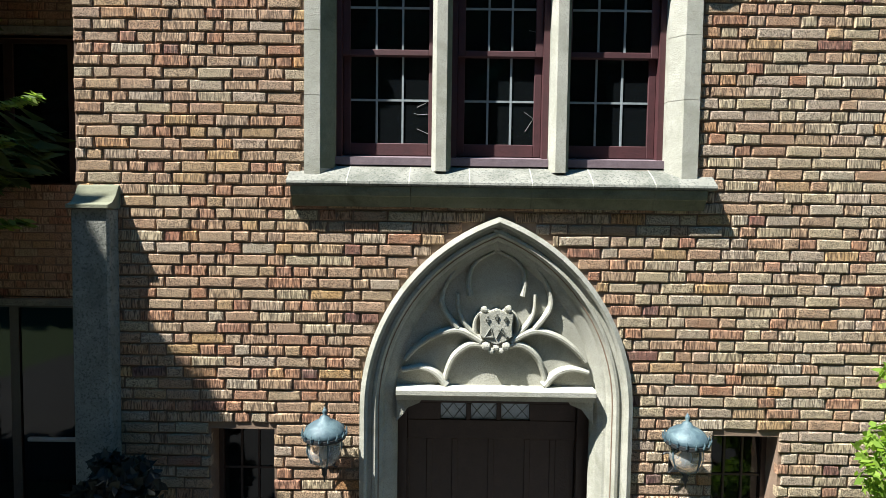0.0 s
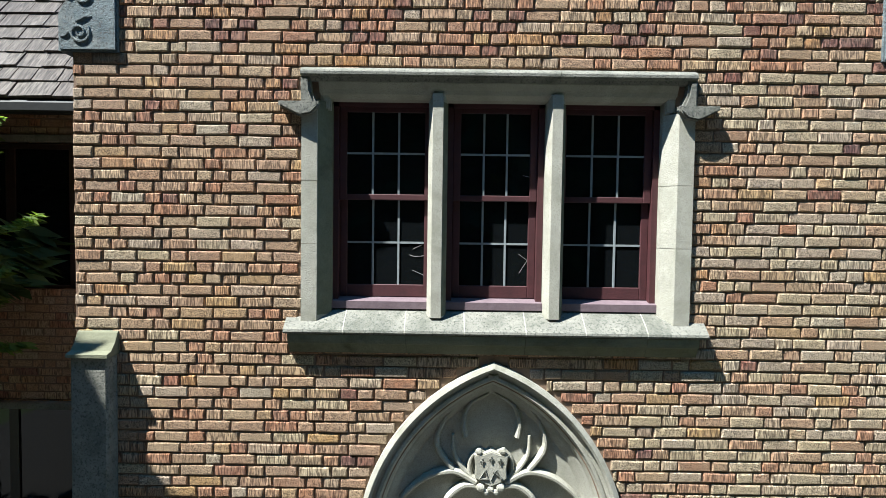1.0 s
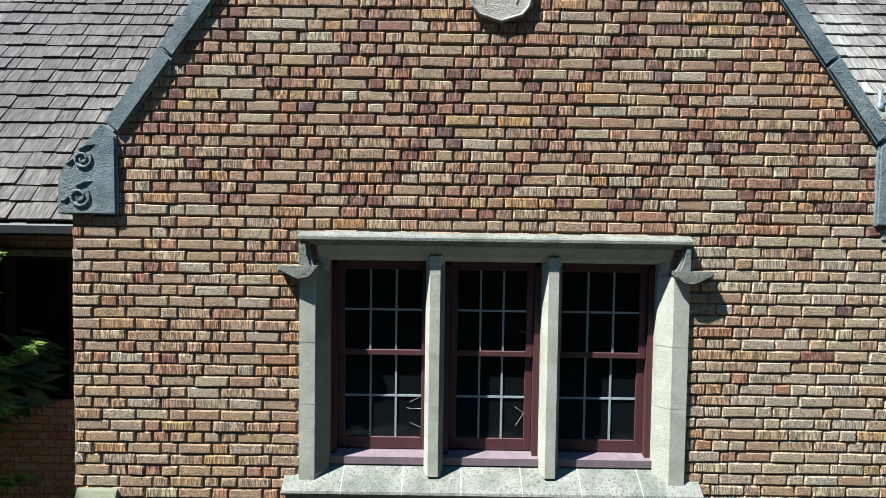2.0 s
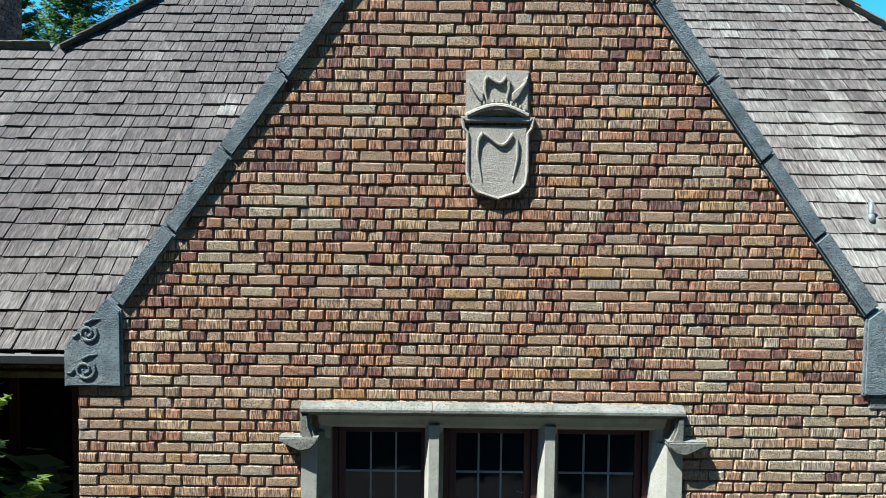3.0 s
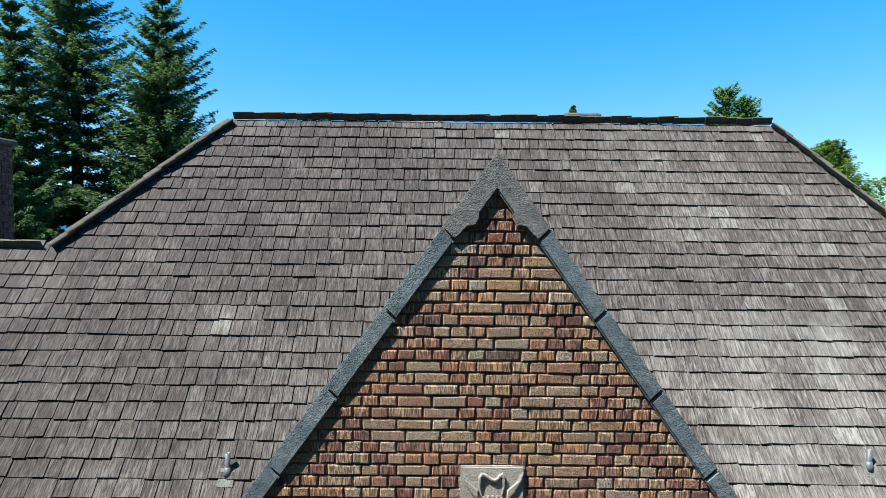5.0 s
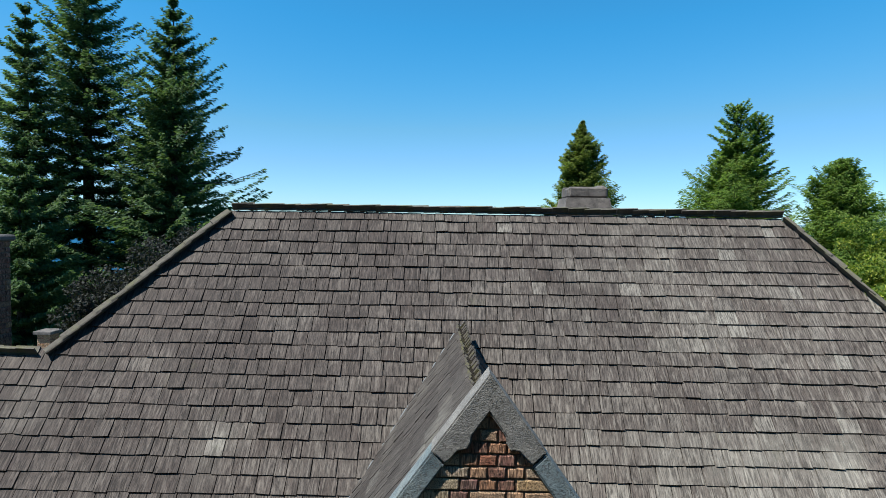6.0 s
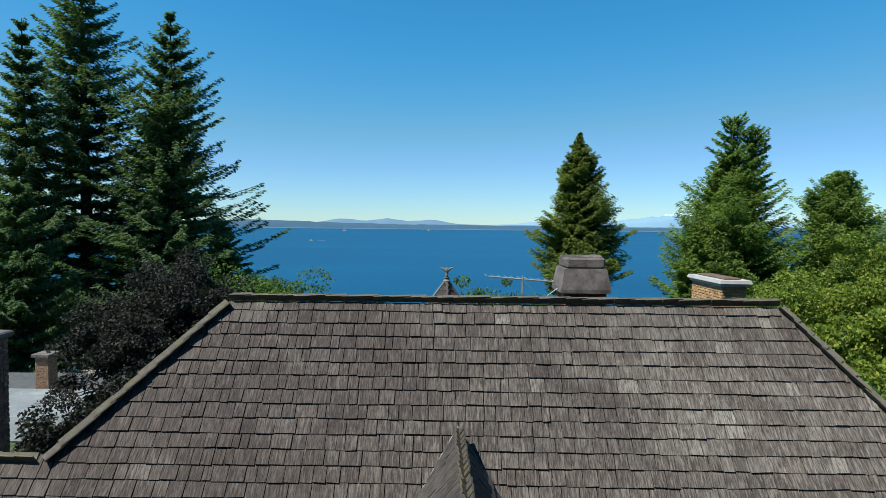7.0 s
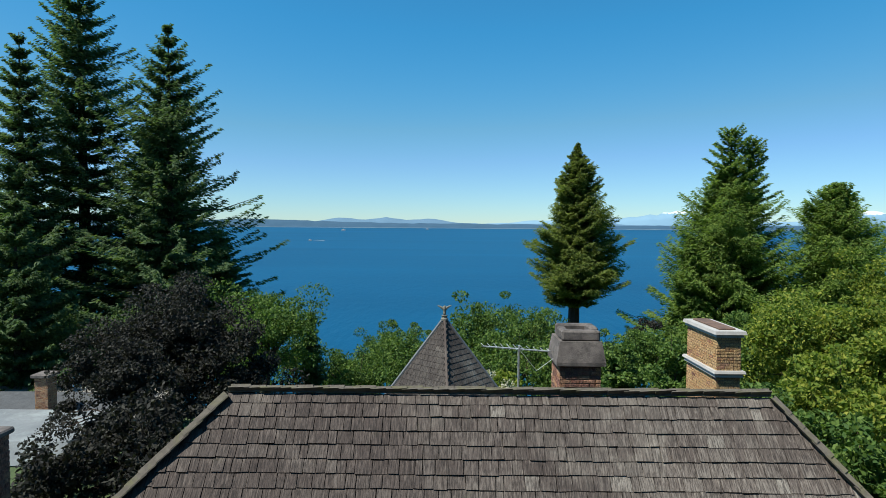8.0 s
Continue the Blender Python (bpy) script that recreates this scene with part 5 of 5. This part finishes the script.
for i in (0, 3):
    p, q = Vector((-0.28 + 3.3 * math.cos(ang[i]), 17.4 + 3.3 * math.sin(ang[i]), 4.6)), Vector((-0.28 + 3.3 * math.cos(ang[(i + 1) % 4]), 17.4 + 3.3 * math.sin(ang[(i + 1) % 4]), 4.6))
    u = (q - p).normalized()
    mid = (p + q) / 2
    up = (A - mid)
    length = up.length
    up.normalize()
    nn = u.cross(up)
    half = (q - p).length / 2
    v = length * 0.4
    while v < length - 0.1:
        hw = half * (1 - v / length)
        x = -hw
        while x < hw:
            w = shake_rng.uniform(0.1, 0.2)
            verts, faces = shake_shape(min(w, hw - x) - 0.006, 0.24, 0.02, shake_rng)
            tf.add([tuple(mid + u * (x + c[0]) + up * (v + c[1]) + nn * (c[2] + 0.004)) for c in verts], faces, 0, [(x + c[0], v + c[1]) for c in verts])
            x += w
        v += EXPOSE
ob = tf.link("shake_field", [SHAKE_OLD], tower)
ob.matrix_parent_inverse = Matrix.Translation(-tower.location)
for i in range(4):
    p = Vector((-0.28 + 3.3 * math.cos(ang[i]), 17.4 + 3.3 * math.sin(ang[i]), 4.62))
    stone_part("hip_trim", tube([p, A + Vector((0, 0, 0.02))], 0.055, 6), PIPE if i != 0 else SHAKE_OWN, tower, "pale weathered hip trim")
stone_part("finial_base", lathe([(0.11, 0.0), (0.12, 0.06), (0.09, 0.09), (0.07, 0.13), (0.10, 0.15), (0.10, 0.17)], 10, (-0.28, 17.4, 8.93)), STONE_OLD, tower)
bird = [(0.03, 0.0), (0.05, 0.05), (0.045, 0.12), (0.06, 0.2), (0.05, 0.26), (0.025, 0.30)]
stone_part("finial", merge(lathe(bird, 10, (-0.28, 17.4, 9.10)), tube([(-0.28, 17.4, 9.28), (-0.40, 17.4, 9.36), (-0.50, 17.4, 9.40)], 0.05, 6, 0.015), tube([(-0.28, 17.4, 9.28), (-0.16, 17.4, 9.37), (-0.06, 17.4, 9.41)], 0.05, 6, 0.015)), STONE_OLD, tower, "carved stone finial with spread arms")

aerial = thing("tv_aerial", "old pale metal television aerial on a pole", "aerial", (1.05, 9.6, 8.2))
ALU = mottled("dull_aluminium", (0.55, 0.57, 0.57), (0.4, 0.45, 0.44), 12, 0.4, 0.0005, 80, 0.6)
stone_part("pole", tube([(1.05, 9.6, 7.6), (1.05, 9.6, 9.86)], 0.018, 6), ALU, aerial)
stone_part("boom", tube([(0.45, 9.6, 9.84), (1.60, 9.6, 9.76)], 0.014, 6), ALU, aerial)
for i in range(11):
    f = i / 10
    x, z = 0.45 + 1.15 * f, 9.84 - 0.08 * f
    ln = 0.10 + 0.14 * (1 - abs(2 * f - 0.9))
    stone_part("element", tube([(x - 0.05, 9.6 - ln, z + 0.03), (x, 9.6, z), (x - 0.05, 9.6 + ln, z + 0.03)], 0.006, 4), ALU, aerial)
stone_part("guy", tube([(1.05, 9.6, 9.8), (1.35, 9.5, 9.45), (1.9, 9.4, 9.9)], 0.004, 4), ALU, aerial)

# small house far down the slope
cottage = thing("cottage", "pale low house with a grey roof and a brick chimney", "house", (-24, 34, 0))
gz = ground_height(-24, 34)
stone_part("wall", box(-36, -19.0, 32, 39, gz - 1, 0.2, 0.05), DIRT, cottage)
COTROOF = mottled("pale_flat_roof", (0.19, 0.205, 0.215), (0.13, 0.145, 0.155), 0.5, 0.7, 0.01, 8, stain=(0.25, 0.28, 0.28), stain_scale=0.7)
stone_part("low_roof", frustum(-36, -18.8, 27.0, 33, -0.2, 0.8, 0.6), COTROOF, cottage, "pale grey low roof")
GREYROOF = mottled("grey_shingle_roof", (0.045, 0.048, 0.052), (0.075, 0.08, 0.085), 3, 0.9, 0.01, 12)
bm = bmesh.new()
q = [bm.verts.new(p) for p in ((-36, 31.5, -0.3), (-18.6, 31.5, -0.3), (-18.6, 39.5, -0.3), (-36, 39.5, -0.3), (-36, 35.5, 0.9), (-21.5, 35.5, 0.9))]
for f in ((0, 1, 5, 4), (1, 2, 5), (2, 3, 4, 5), (3, 0, 4)):
    bm.faces.new([q[i] for i in f])
stone_part("pitched_roof", bm, GREYROOF, cottage, "grey shingled roof")
brick_box(cottage, -25.0, -24.2, 32.9, 33.7, -0.5, 2.55, 35, (0.55, 0.9))
stone_part("chimney_cap", box(-25.15, -24.05, 32.75, 33.85, 2.55, 2.75, 0.03), SOOT, cottage, "dark chimney cap slab")


# ---- trees ----
def quads_mesh(name, centres, ax, bx, mat):
    """Many small leaf blades: four corners each, from centre and two half axes."""
    n = len(centres)
    v = np.empty((n, 4, 3), dtype=np.float32)
    v[:, 0] = centres - ax - bx * 0.35
    v[:, 1] = centres + ax * 0.2 - bx
    v[:, 2] = centres + ax
    v[:, 3] = centres + ax * 0.1 + bx
    me = bpy.data.meshes.new(name)
    me.vertices.add(n * 4)
    me.vertices.foreach_set("co", v.ravel())
    me.loops.add(n * 4)
    me.loops.foreach_set("vertex_index", np.arange(n * 4, dtype=np.int32))
    me.polygons.add(n)
    me.polygons.foreach_set("loop_start", np.arange(0, n * 4, 4, dtype=np.int32))
    me.polygons.foreach_set("loop_total", np.full(n, 4, dtype=np.int32))
    me.materials.append(mat)
    me.update(calc_edges=True)
    return me


def unit(a):
    return a / np.maximum(np.linalg.norm(a, axis=1, keepdims=True), 1e-6)


def conifer(name, x, y, top, radius, crown_low, mat, seed, label, shape=0.9, whorl=0.55, arms=8, blade=0.34, droop=0.25, ragged=0.35, base=None, per=1.0, group="conifers", blunt=0.0, stem=0.018, tuck=0.72, fan=1.0, tier=0.0, lumpy=0.55):
    """A trunk with whorls of drooping branches that carry flat needle sprays."""
    r = np.random.RandomState(seed)
    z0 = ground_height(x, y) - 0.2 if base is None else base
    h = top - z0
    ob = thing(name, label, "tree", (x, y, z0), group)
    lean = r.uniform(-0.01, 0.01, 2)
    part("trunk", tube([(lean[0] * k * h / 8, lean[1] * k * h / 8, k * h / 8) for k in range(9)], stem * h + 0.05, 8, 0.03), BARK, ob, "rough brown tapering trunk")
    cs, axs, bxs = [], [], []
    limbs = []
    low = crown_low - z0
    z = low
    a = r.uniform(0, 6.28)
    step = whorl / arms
    while z < h - 0.15:
        f = (z - low) / max(0.1, h - low)
        prof = (1 - f) ** shape * (tuck + (1 - tuck) * min(1.0, f * 5 + 0.2)) + blunt * (1 - f) * f
        a += 2.4 + r.uniform(-0.4, 0.4)
        lump = 0.85 + lumpy * noise.noise(Vector((math.cos(a) * 1.3, math.sin(a) * 1.3 + seed, z * 0.45)))
        length = max(0.14, radius * prof * lump * r.uniform(1 - ragged, 1.06))
        d = np.array([math.cos(a), math.sin(a), 0])
        rise = 0.45 * f - droop * (1 - f) + r.uniform(-0.15, 0.15)
        small = 1.0 - 0.3 * f
        m = max(4, int(length / (blade * small) * 3.3 * per))
        t = np.linspace(0.12, 1.0, m)
        p = np.outer(t * length, d)
        at = z if not tier else round(z / tier) * tier + r.normal() * 0.11 * tier
        p[:, 2] = at + length * (rise * t - droop * 0.6 * t * t + 0.24 * t ** 3)
        p[:, 0] += lean[0] * z
        p[:, 1] += lean[1] * z
        side = np.array([-d[1], d[0], 0])
        spread = np.minimum(0.34 * length, 1.5) * (1.08 - fan * t)
        for s in (-1, 0, 1):
            for q in range(3 if s else 1):
                off = s * spread[:, None] * r.uniform(0.15, 1.0, (m, 1)) * side
                c = p + off + r.uniform(-1, 1, (m, 3)) * blade * small * np.array([0.45, 0.45, 0.35])
                c[:, 2] -= np.abs(off).sum(axis=1) * 0.25
                ax = unit(d + s * side * 0.75 + r.uniform(-0.5, 0.5, (m, 3)) + np.array([0, 0, -0.3])) * blade * small * r.uniform(0.45, 1.05, (m, 1))
                bx = unit(np.cross(ax, r.uniform(-0.8, 0.8, (m, 3)) + np.array([0, 0, 1.0]))) * blade * small * r.uniform(0.13, 0.30, (m, 1))
                cs.append(c), axs.append(ax), bxs.append(bx)
        if length > 0.8 and r.uniform() < 0.35:
            limbs.append(tube([p[0] * np.array([0, 0, 1.0]), p[m // 2], p[-1]], 0.02 + 0.008 * length, 4, 0.01))
        z += step * r.uniform(0.6, 1.4) * (0.45 + 0.55 * (1 - f))
    tagged(part("bough_wood", merge(*limbs) if limbs else box(-0.01, 0.01, -0.01, 0.01, 0, 0.1), BARK, ob), kind="stuff")
    piece("crown", quads_mesh("crown", np.vstack(cs), np.vstack(axs), np.vstack(bxs), mat), ob)
    return ob


def broadleaf(name, x, y, top, radius, mat, seed, label, squat=0.8, clumps=46, leaves=150, leaf=0.15, base=None, group="broadleaf trees", category="tree", low=0.0):
    """A forked trunk whose limbs end in uneven clumps of single leaves."""
    r = np.random.RandomState(seed)
    z0 = ground_height(x, y) - 0.1 if base is None else base
    h = top - z0
    ob = thing(name, label, category, (x, y, z0), group)
    rv = max(radius * squat, h * 0.46)
    cz = h - rv
    part("trunk", tube([(0, 0, 0), (0.02 * h, 0, max(0.2, cz * 0.5)), (0, 0.02 * h, max(0.4, cz))], 0.03 * radius + 0.05, 7, 0.05), BARK, ob)
    cs, axs, bxs, limbs = [], [], [], []
    for k in range(clumps):
        d = r.normal(size=3)
        d /= np.linalg.norm(d)
        if d[2] < -0.55:
            d[2] *= -0.6
        rr = r.uniform(0.45, 0.98) ** 0.6 * (0.80 + 1.0 * noise.noise(Vector((d[0] * 1.6, d[1] * 1.6 + seed, d[2] * 1.6))))
        rr = min(rr, 1.0)
        c = np.array([d[0] * radius * rr, d[1] * radius * rr, cz + d[2] * rv * rr - low * rr * radius * (1 - d[2]) * 0.4])
        size = radius * r.uniform(0.12, 0.30)
        q = r.normal(size=(leaves, 3))
        q = q / np.linalg.norm(q, axis=1, keepdims=True) * r.uniform(0.35, 1.05, (leaves, 1)) ** 0.5
        p = c + q * size * np.array([1.15, 1.15, 0.8])
        ax = unit(q * 0.6 + r.uniform(-1, 1, (leaves, 3)) + np.array([0, 0, -0.3])) * leaf * r.uniform(0.5, 1.2, (leaves, 1))
        bx = unit(np.cross(ax, r.uniform(-1, 1, (leaves, 3)))) * leaf * r.uniform(0.3, 0.6, (leaves, 1))
        cs.append(p), axs.append(ax), bxs.append(bx)
        if k % 3 == 0:
            limbs.append(tube([(0, 0, max(0.3, cz * 0.7)), tuple(c * 0.5 + np.array([0, 0, cz * 0.42])), tuple(c)], 0.02 + 0.012 * radius, 4, 0.012))
    tagged(part("bough_wood", merge(*limbs), BARK, ob), kind="stuff")
    piece("crown", quads_mesh("crown", np.vstack(cs), np.vstack(axs), np.vstack(bxs), mat), ob)
    return ob


conifer("fir_tree", -27.3, 54.3, 30.8, 12.8, -1.0, FIR, 1, "tall dark green fir with drooping boughs", 0.80, 0.72, 12, 0.42, 0.14, 0.75, per=0.45, tier=1.35, lumpy=0.8)
conifer("fir_tree", -36.7, 56.0, 37.8, 13.8, -2.0, FIR, 2, "very tall dark blue-green fir", 0.82, 0.72, 12, 0.42, 0.14, 0.75, per=0.45, tier=1.45, lumpy=0.8)
conifer("fir_tree", -38.6, 50.0, 28.8, 9.0, -3.0, FIR, 3, "tall dark green fir beside two taller ones", 0.85, 0.66, 12, 0.38, 0.14, 0.7, per=0.5, tier=1.3, lumpy=0.8)
conifer("fir_tree", -31.5, 40.0, 13.4, 6.4, -4.0, FIR, 13, "green fir at the edge of the grove", 0.66, 0.6, 10, 0.32, 0.16, 0.5, tier=1.2, lumpy=0.8)
conifer("fir_tree", -32.0, 62.0, 26.0, 12.0, -3.0, FIR, 14, "dark fir filling the back of the grove", 0.85, 0.62, 7, 0.42, 0.28, 0.5)
conifer("fir_tree", -25.0, 60.0, 11.0, 7.5, -4.0, FIR, 15, "lower dark fir in front of the water", 0.8, 0.62, 7, 0.42, 0.28, 0.5)
conifer("sequoia_tree", 12.86, 57.6, 20.4, 6.6, 3.9, SEQUOIA, 4, "dense olive-green sequoia with a bare lower trunk", 1.0, 0.5, 11, 0.26, 0.04, 0.30, per=1.2, blunt=0.35, stem=0.03, tuck=0.45, fan=0.5, lumpy=0.6)
conifer("cypress_tree", 28.3, 52.4, 20.2, 3.0, 13.0, CEDAR, 16, "second thin ragged top of the green cypress", 0.4, 0.8, 6, 0.27, 0.05, 0.6, blunt=0.3)
conifer("cypress_tree", 26.06, 51.8, 21.0, 3.0, 13.0, CEDAR, 5, "ragged green cypress with a thin open top", 0.4, 0.8, 6, 0.27, 0.05, 0.6, blunt=0.3)
conifer("cypress_tree", 25.8, 52.3, 17.4, 11.0, -3.0, CEDAR, 6, "broad bright green cypress crown", 0.70, 0.5, 12, 0.28, 0.06, 0.4, per=0.8, blunt=0.0, fan=0.5)
conifer("cypress_tree", 34.2, 49.3, 15.8, 10.2, -4.0, CEDAR, 7, "bright green bushy cypress with a flat tip", 0.68, 0.5, 12, 0.28, 0.05, 0.4, per=0.8, blunt=0.0, fan=0.5)
conifer("cypress_tree", 21.6, 50.0, 11.0, 3.4, -4.0, CEDAR, 8, "small green cypress beside a broad one", 0.6, 0.5, 10, 0.32, 0.12, 0.4)
conifer("fir_tree", -10.5, 42.0, 5.3, 1.9, -3.0, FIR, 9, "small dark fir beside a round tree", 0.8, 0.45, 7, 0.26, 0.25)
broadleaf("plum_tree", -15.2, 30.0, 9.9, 3.5, LEAFPLUM, 21, "dark purple-leaved plum tree", 1.1, 120, 260, 0.11)
broadleaf("plum_tree", -12.6, 29.0, 7.6, 2.5, LEAFPLUM, 24, "dark purple-leaved plum tree", 1.1, 70, 200, 0.11)
broadleaf("plum_tree", -15.6, 26.0, 7.4, 2.8, LEAFPLUM, 22, "dark purple-leaved plum tree with thin twigs", 1.1, 90, 260, 0.10)
broadleaf("round_tree", -13.4, 40.0, 8.4, 4.6, LEAFGREEN, 23, "fresh green round-headed tree", 0.95, 100, 240, 0.13)
for i, (x, y, t, rad, mat) in enumerate(((-6.4, 60, 1.7, 2.8, LEAFGREEN), (-11.3, 60, -2.4, 3.0, LEAFGREEN), (-3.0, 62, 1.0, 2.6, LEAFGREEN), (2.4, 45, 7.7, 3.8, LEAFGREEN), (6.6, 48, 6.9, 3.4, LEAFGREEN), (9.2, 44, 3.8, 2.2, LEAFGREEN), (0.0, 50, 3.0, 2.6, LEAFGREEN), (-9.0, 48, 1.2, 2.6, LEAFGREEN), (17.6, 50, 3.6, 2.0, LEAFPLUM), (9.1, 30, 5.9, 1.3, LEAFGREEN), (14.6, 36, 5.2, 2.2, LEAFGREEN), (12.0, 40, 3.0, 2.2, LEAFGREEN))):
    broadleaf("shrub_tree", x, y, t, rad, mat, 40 + i, "mixed green shrub by the shore slope" if mat is LEAFGREEN else "dark purple shrub by the shore slope", 1.0, 60, 130, 0.14)
for i, (x, y, t, rad, mat) in enumerate(((19.5, 30, 9.5, 3.6, LEAFYELLOW), (21.2, 28, 8.9, 3.0, LEAFYELLOW), (18.5, 34, 7.4, 2.8, LEAFGREEN), (15.6, 22, 7.0, 2.4, LEAFYELLOW), (12.2, 20, 6.0, 2.2, LEAFGREEN), (13.0, 17, 6.0, 1.9, LEAFGREEN), (29.5, 38, 11.9, 3.0, LEAFYELLOW), (15.6, 17, 5.0, 2.2, LEAFYELLOW), (23.0, 24, 7.0, 3.0, LEAFGREEN))):
    broadleaf("maple_tree", x, y, t, rad, mat, 60 + i, "sunlit yellow-green leafy tree" if mat is LEAFYELLOW else "fresh green leafy tree", 1.05, 100, 200, 0.125)
broadleaf("flowering_shrub", 1.6, 21.0, 6.9, 0.9, FLOWER, 80, "shrub covered in cream-white flowers", 0.8, 40, 60, 0.07, category="shrub")
broadleaf("flowering_shrub", 2.3, 21.5, 6.4, 1.2, LEAFYELLOW, 81, "yellow-green shrub by the aerial", 0.7, 60, 90, 0.09, category="shrub")
for i, (x, y, t, rad, mat) in enumerate(((-12.5, 23, 4.6, 2.6, LEAFPLUM), (-15.5, 22, 3.6, 2.2, LEAFPLUM), (-18.5, 21, 1.6, 1.4, LEAFYELLOW), (-15.9, 25.5, 3.7, 2.2, LEAFPLUM), (-11.0, 30, 5.4, 2.6, LEAFPLUM), (-4.5, 56, 2.6, 2.8, LEAFGREEN), (4.6, 50, 5.0, 3.0, LEAFGREEN), (8.6, 52, 4.4, 2.8, LEAFGREEN), (-8.5, 64, 0.4, 3.0, LEAFGREEN), (-14.5, 52, 2.2, 3.2, LEAFGREEN), (11.0, 48, 3.4, 2.6, LEAFGREEN), (16.0, 44, 4.8, 2.6, LEAFGREEN), (-30.0, 44, 6.0, 4.5, FIR), (-23.0, 44, 5.5, 4.0, FIR), (-36.0, 42, 6.5, 4.2, FIR), (10.2, 26, 5.4, 1.5, LEAFGREEN), (-7.5, 44, 2.2, 3.4, LEAFGREEN), (-3.0, 42, 3.2, 3.0, LEAFGREEN), (1.0, 40, 4.2, 3.0, LEAFGREEN), (5.0, 40, 4.6, 3.2, LEAFGREEN), (8.5, 38, 4.4, 2.8, LEAFGREEN), (-6.0, 52, 2.6, 3.2, LEAFGREEN), (14.0, 46, 3.6, 3.0, LEAFGREEN), (20.0, 42, 5.4, 3.2, CEDAR))):
    broadleaf("slope_shrub", x, y, t, rad, mat, 120 + i, "dark purple leafy shrub on the slope" if mat is LEAFPLUM else "leafy green shrub on the slope", 1.0, 60, 130, 0.13, category="shrub", group="slope shrubs")
# trees near the house wall
conifer("fir_tree", -6.42, 2.05, 8.9, 4.05, 3.0, FIR, 90, "dense dark fir that shades the gable corner", 0.86, 0.26, 20, 0.26, 0.1, 0.10, base=0.0, per=1.4)
conifer("yew_tree", -4.2, 3.25, 4.6, 1.05, 3.3, FIR, 93, "dark yew in the recess beside the gable", 0.5, 0.2, 3, 0.10, 0.2, 0.3, base=0.0)
conifer("yew_tree", -3.6, 3.45, 4.9, 0.6, 3.2, CEDAR, 94, "thin bright-tipped yew shoots in the recess", 0.4, 0.5, 4, 0.07, 0.2, 0.5, base=0.0, stem=-0.005)
broadleaf("wall_shrub", -2.05, 2.5, 1.95, 0.45, LEAFPLUM, 91, "dark shaded shrub at the foot of the wall", 1.2, 26, 90, 0.05, category="shrub", base=0.0, group="wall shrubs")
broadleaf("maple_shrub", 2.08, 2.3, 2.6, 0.44, SPRING, 92, "bright green sunlit shrub beside the entrance", 1.5, 60, 130, 0.035, category="shrub", base=0.0, group="wall shrubs")
# firs added out of view to block skylight, seen only in the window glass
behind = conifer("fir_tree", -24.0, -17.0, 27.0, 7.0, 0.5, FIR, 95, "tall dark fir added out of view to block skylight", 0.35, 1.0, 7, 1.3, 0.2, 0.2, base=0.0, group="drive firs")
for x, y, rz in ((-17.5, -18.5, 70), (-11.0, -17.0, 140), (-5.0, -18.5, 200), (1.0, -17.0, 260), (7.0, -18.5, 20), (13.0, -17.0, 100), (19.0, -15.0, 300), (25.0, -10.0, 160)):
    copy_thing(behind, pose(x, y, 0, 0, 0, rz))

# ---- bricks of the gable, last because they are many ----
VARIANTS = {}


def brick_mesh(w, tone, k):
    key = (round(w, 4), tone, k)
    if key not in VARIANTS:
        r = random.Random(int(w * 10000) * 31 + tone * 7 + k)
        vs = brick_verts(-w / 2, w / 2, 0.0, COURSE - JOINT, 0.0, r)
        VARIANTS[key] = finish("brick", vs, BRICK_FACES, BRICK_OWN[tone])
    return VARIANTS[key]


field, singles = Field(), 0
brick_rng = random.Random(5)
for i in range(0, 127):
    z = (i + 0.5) * COURSE
    spans = wall_spans(z)
    if not spans:
        continue
    for a, b, z0, z1, tone, whole in lay_course(i, spans, True, brick_rng):
        if whole and 5.0 < z < 5.92 and abs(a) < 1.4 and singles < 300:
            piece("brick", brick_mesh(b - a, tone, singles % 4), wall, Matrix.Translation(((a + b) / 2, W, z0)))
            singles += 1
        else:
            field.add(brick_verts(a, b, z0, z1, W, brick_rng), BRICK_FACES, tone)
field.link("brick_field", BRICK_FAR, wall)
shaded = Field()
for i in range(0, 74):
    z = (i + 0.5) * COURSE
    spans = [(-6.5, -2.5)]
    if 3.45 < z < 4.7 or 0.6 < z < 2.45:
        spans = cut(spans, -4.6, -2.95)
    for a, b, z0, z1, tone, whole in lay_course(i, spans, False, brick_rng):
        shaded.add(brick_verts(a, b, z0, z1, 4.352, brick_rng), BRICK_FACES, tone)
shaded.link("brick_field", BRICK_FAR, back_wall)
for pts, faces, uv in own_shakes:
    c = sum(pts, Vector()) / len(pts)
    me = finish("shake", [p - c for p in pts], faces, SHAKE_OWN, None, [uv[i] for f in faces for i in f])
    piece("shake", me, main_roof, Matrix.Translation(c))
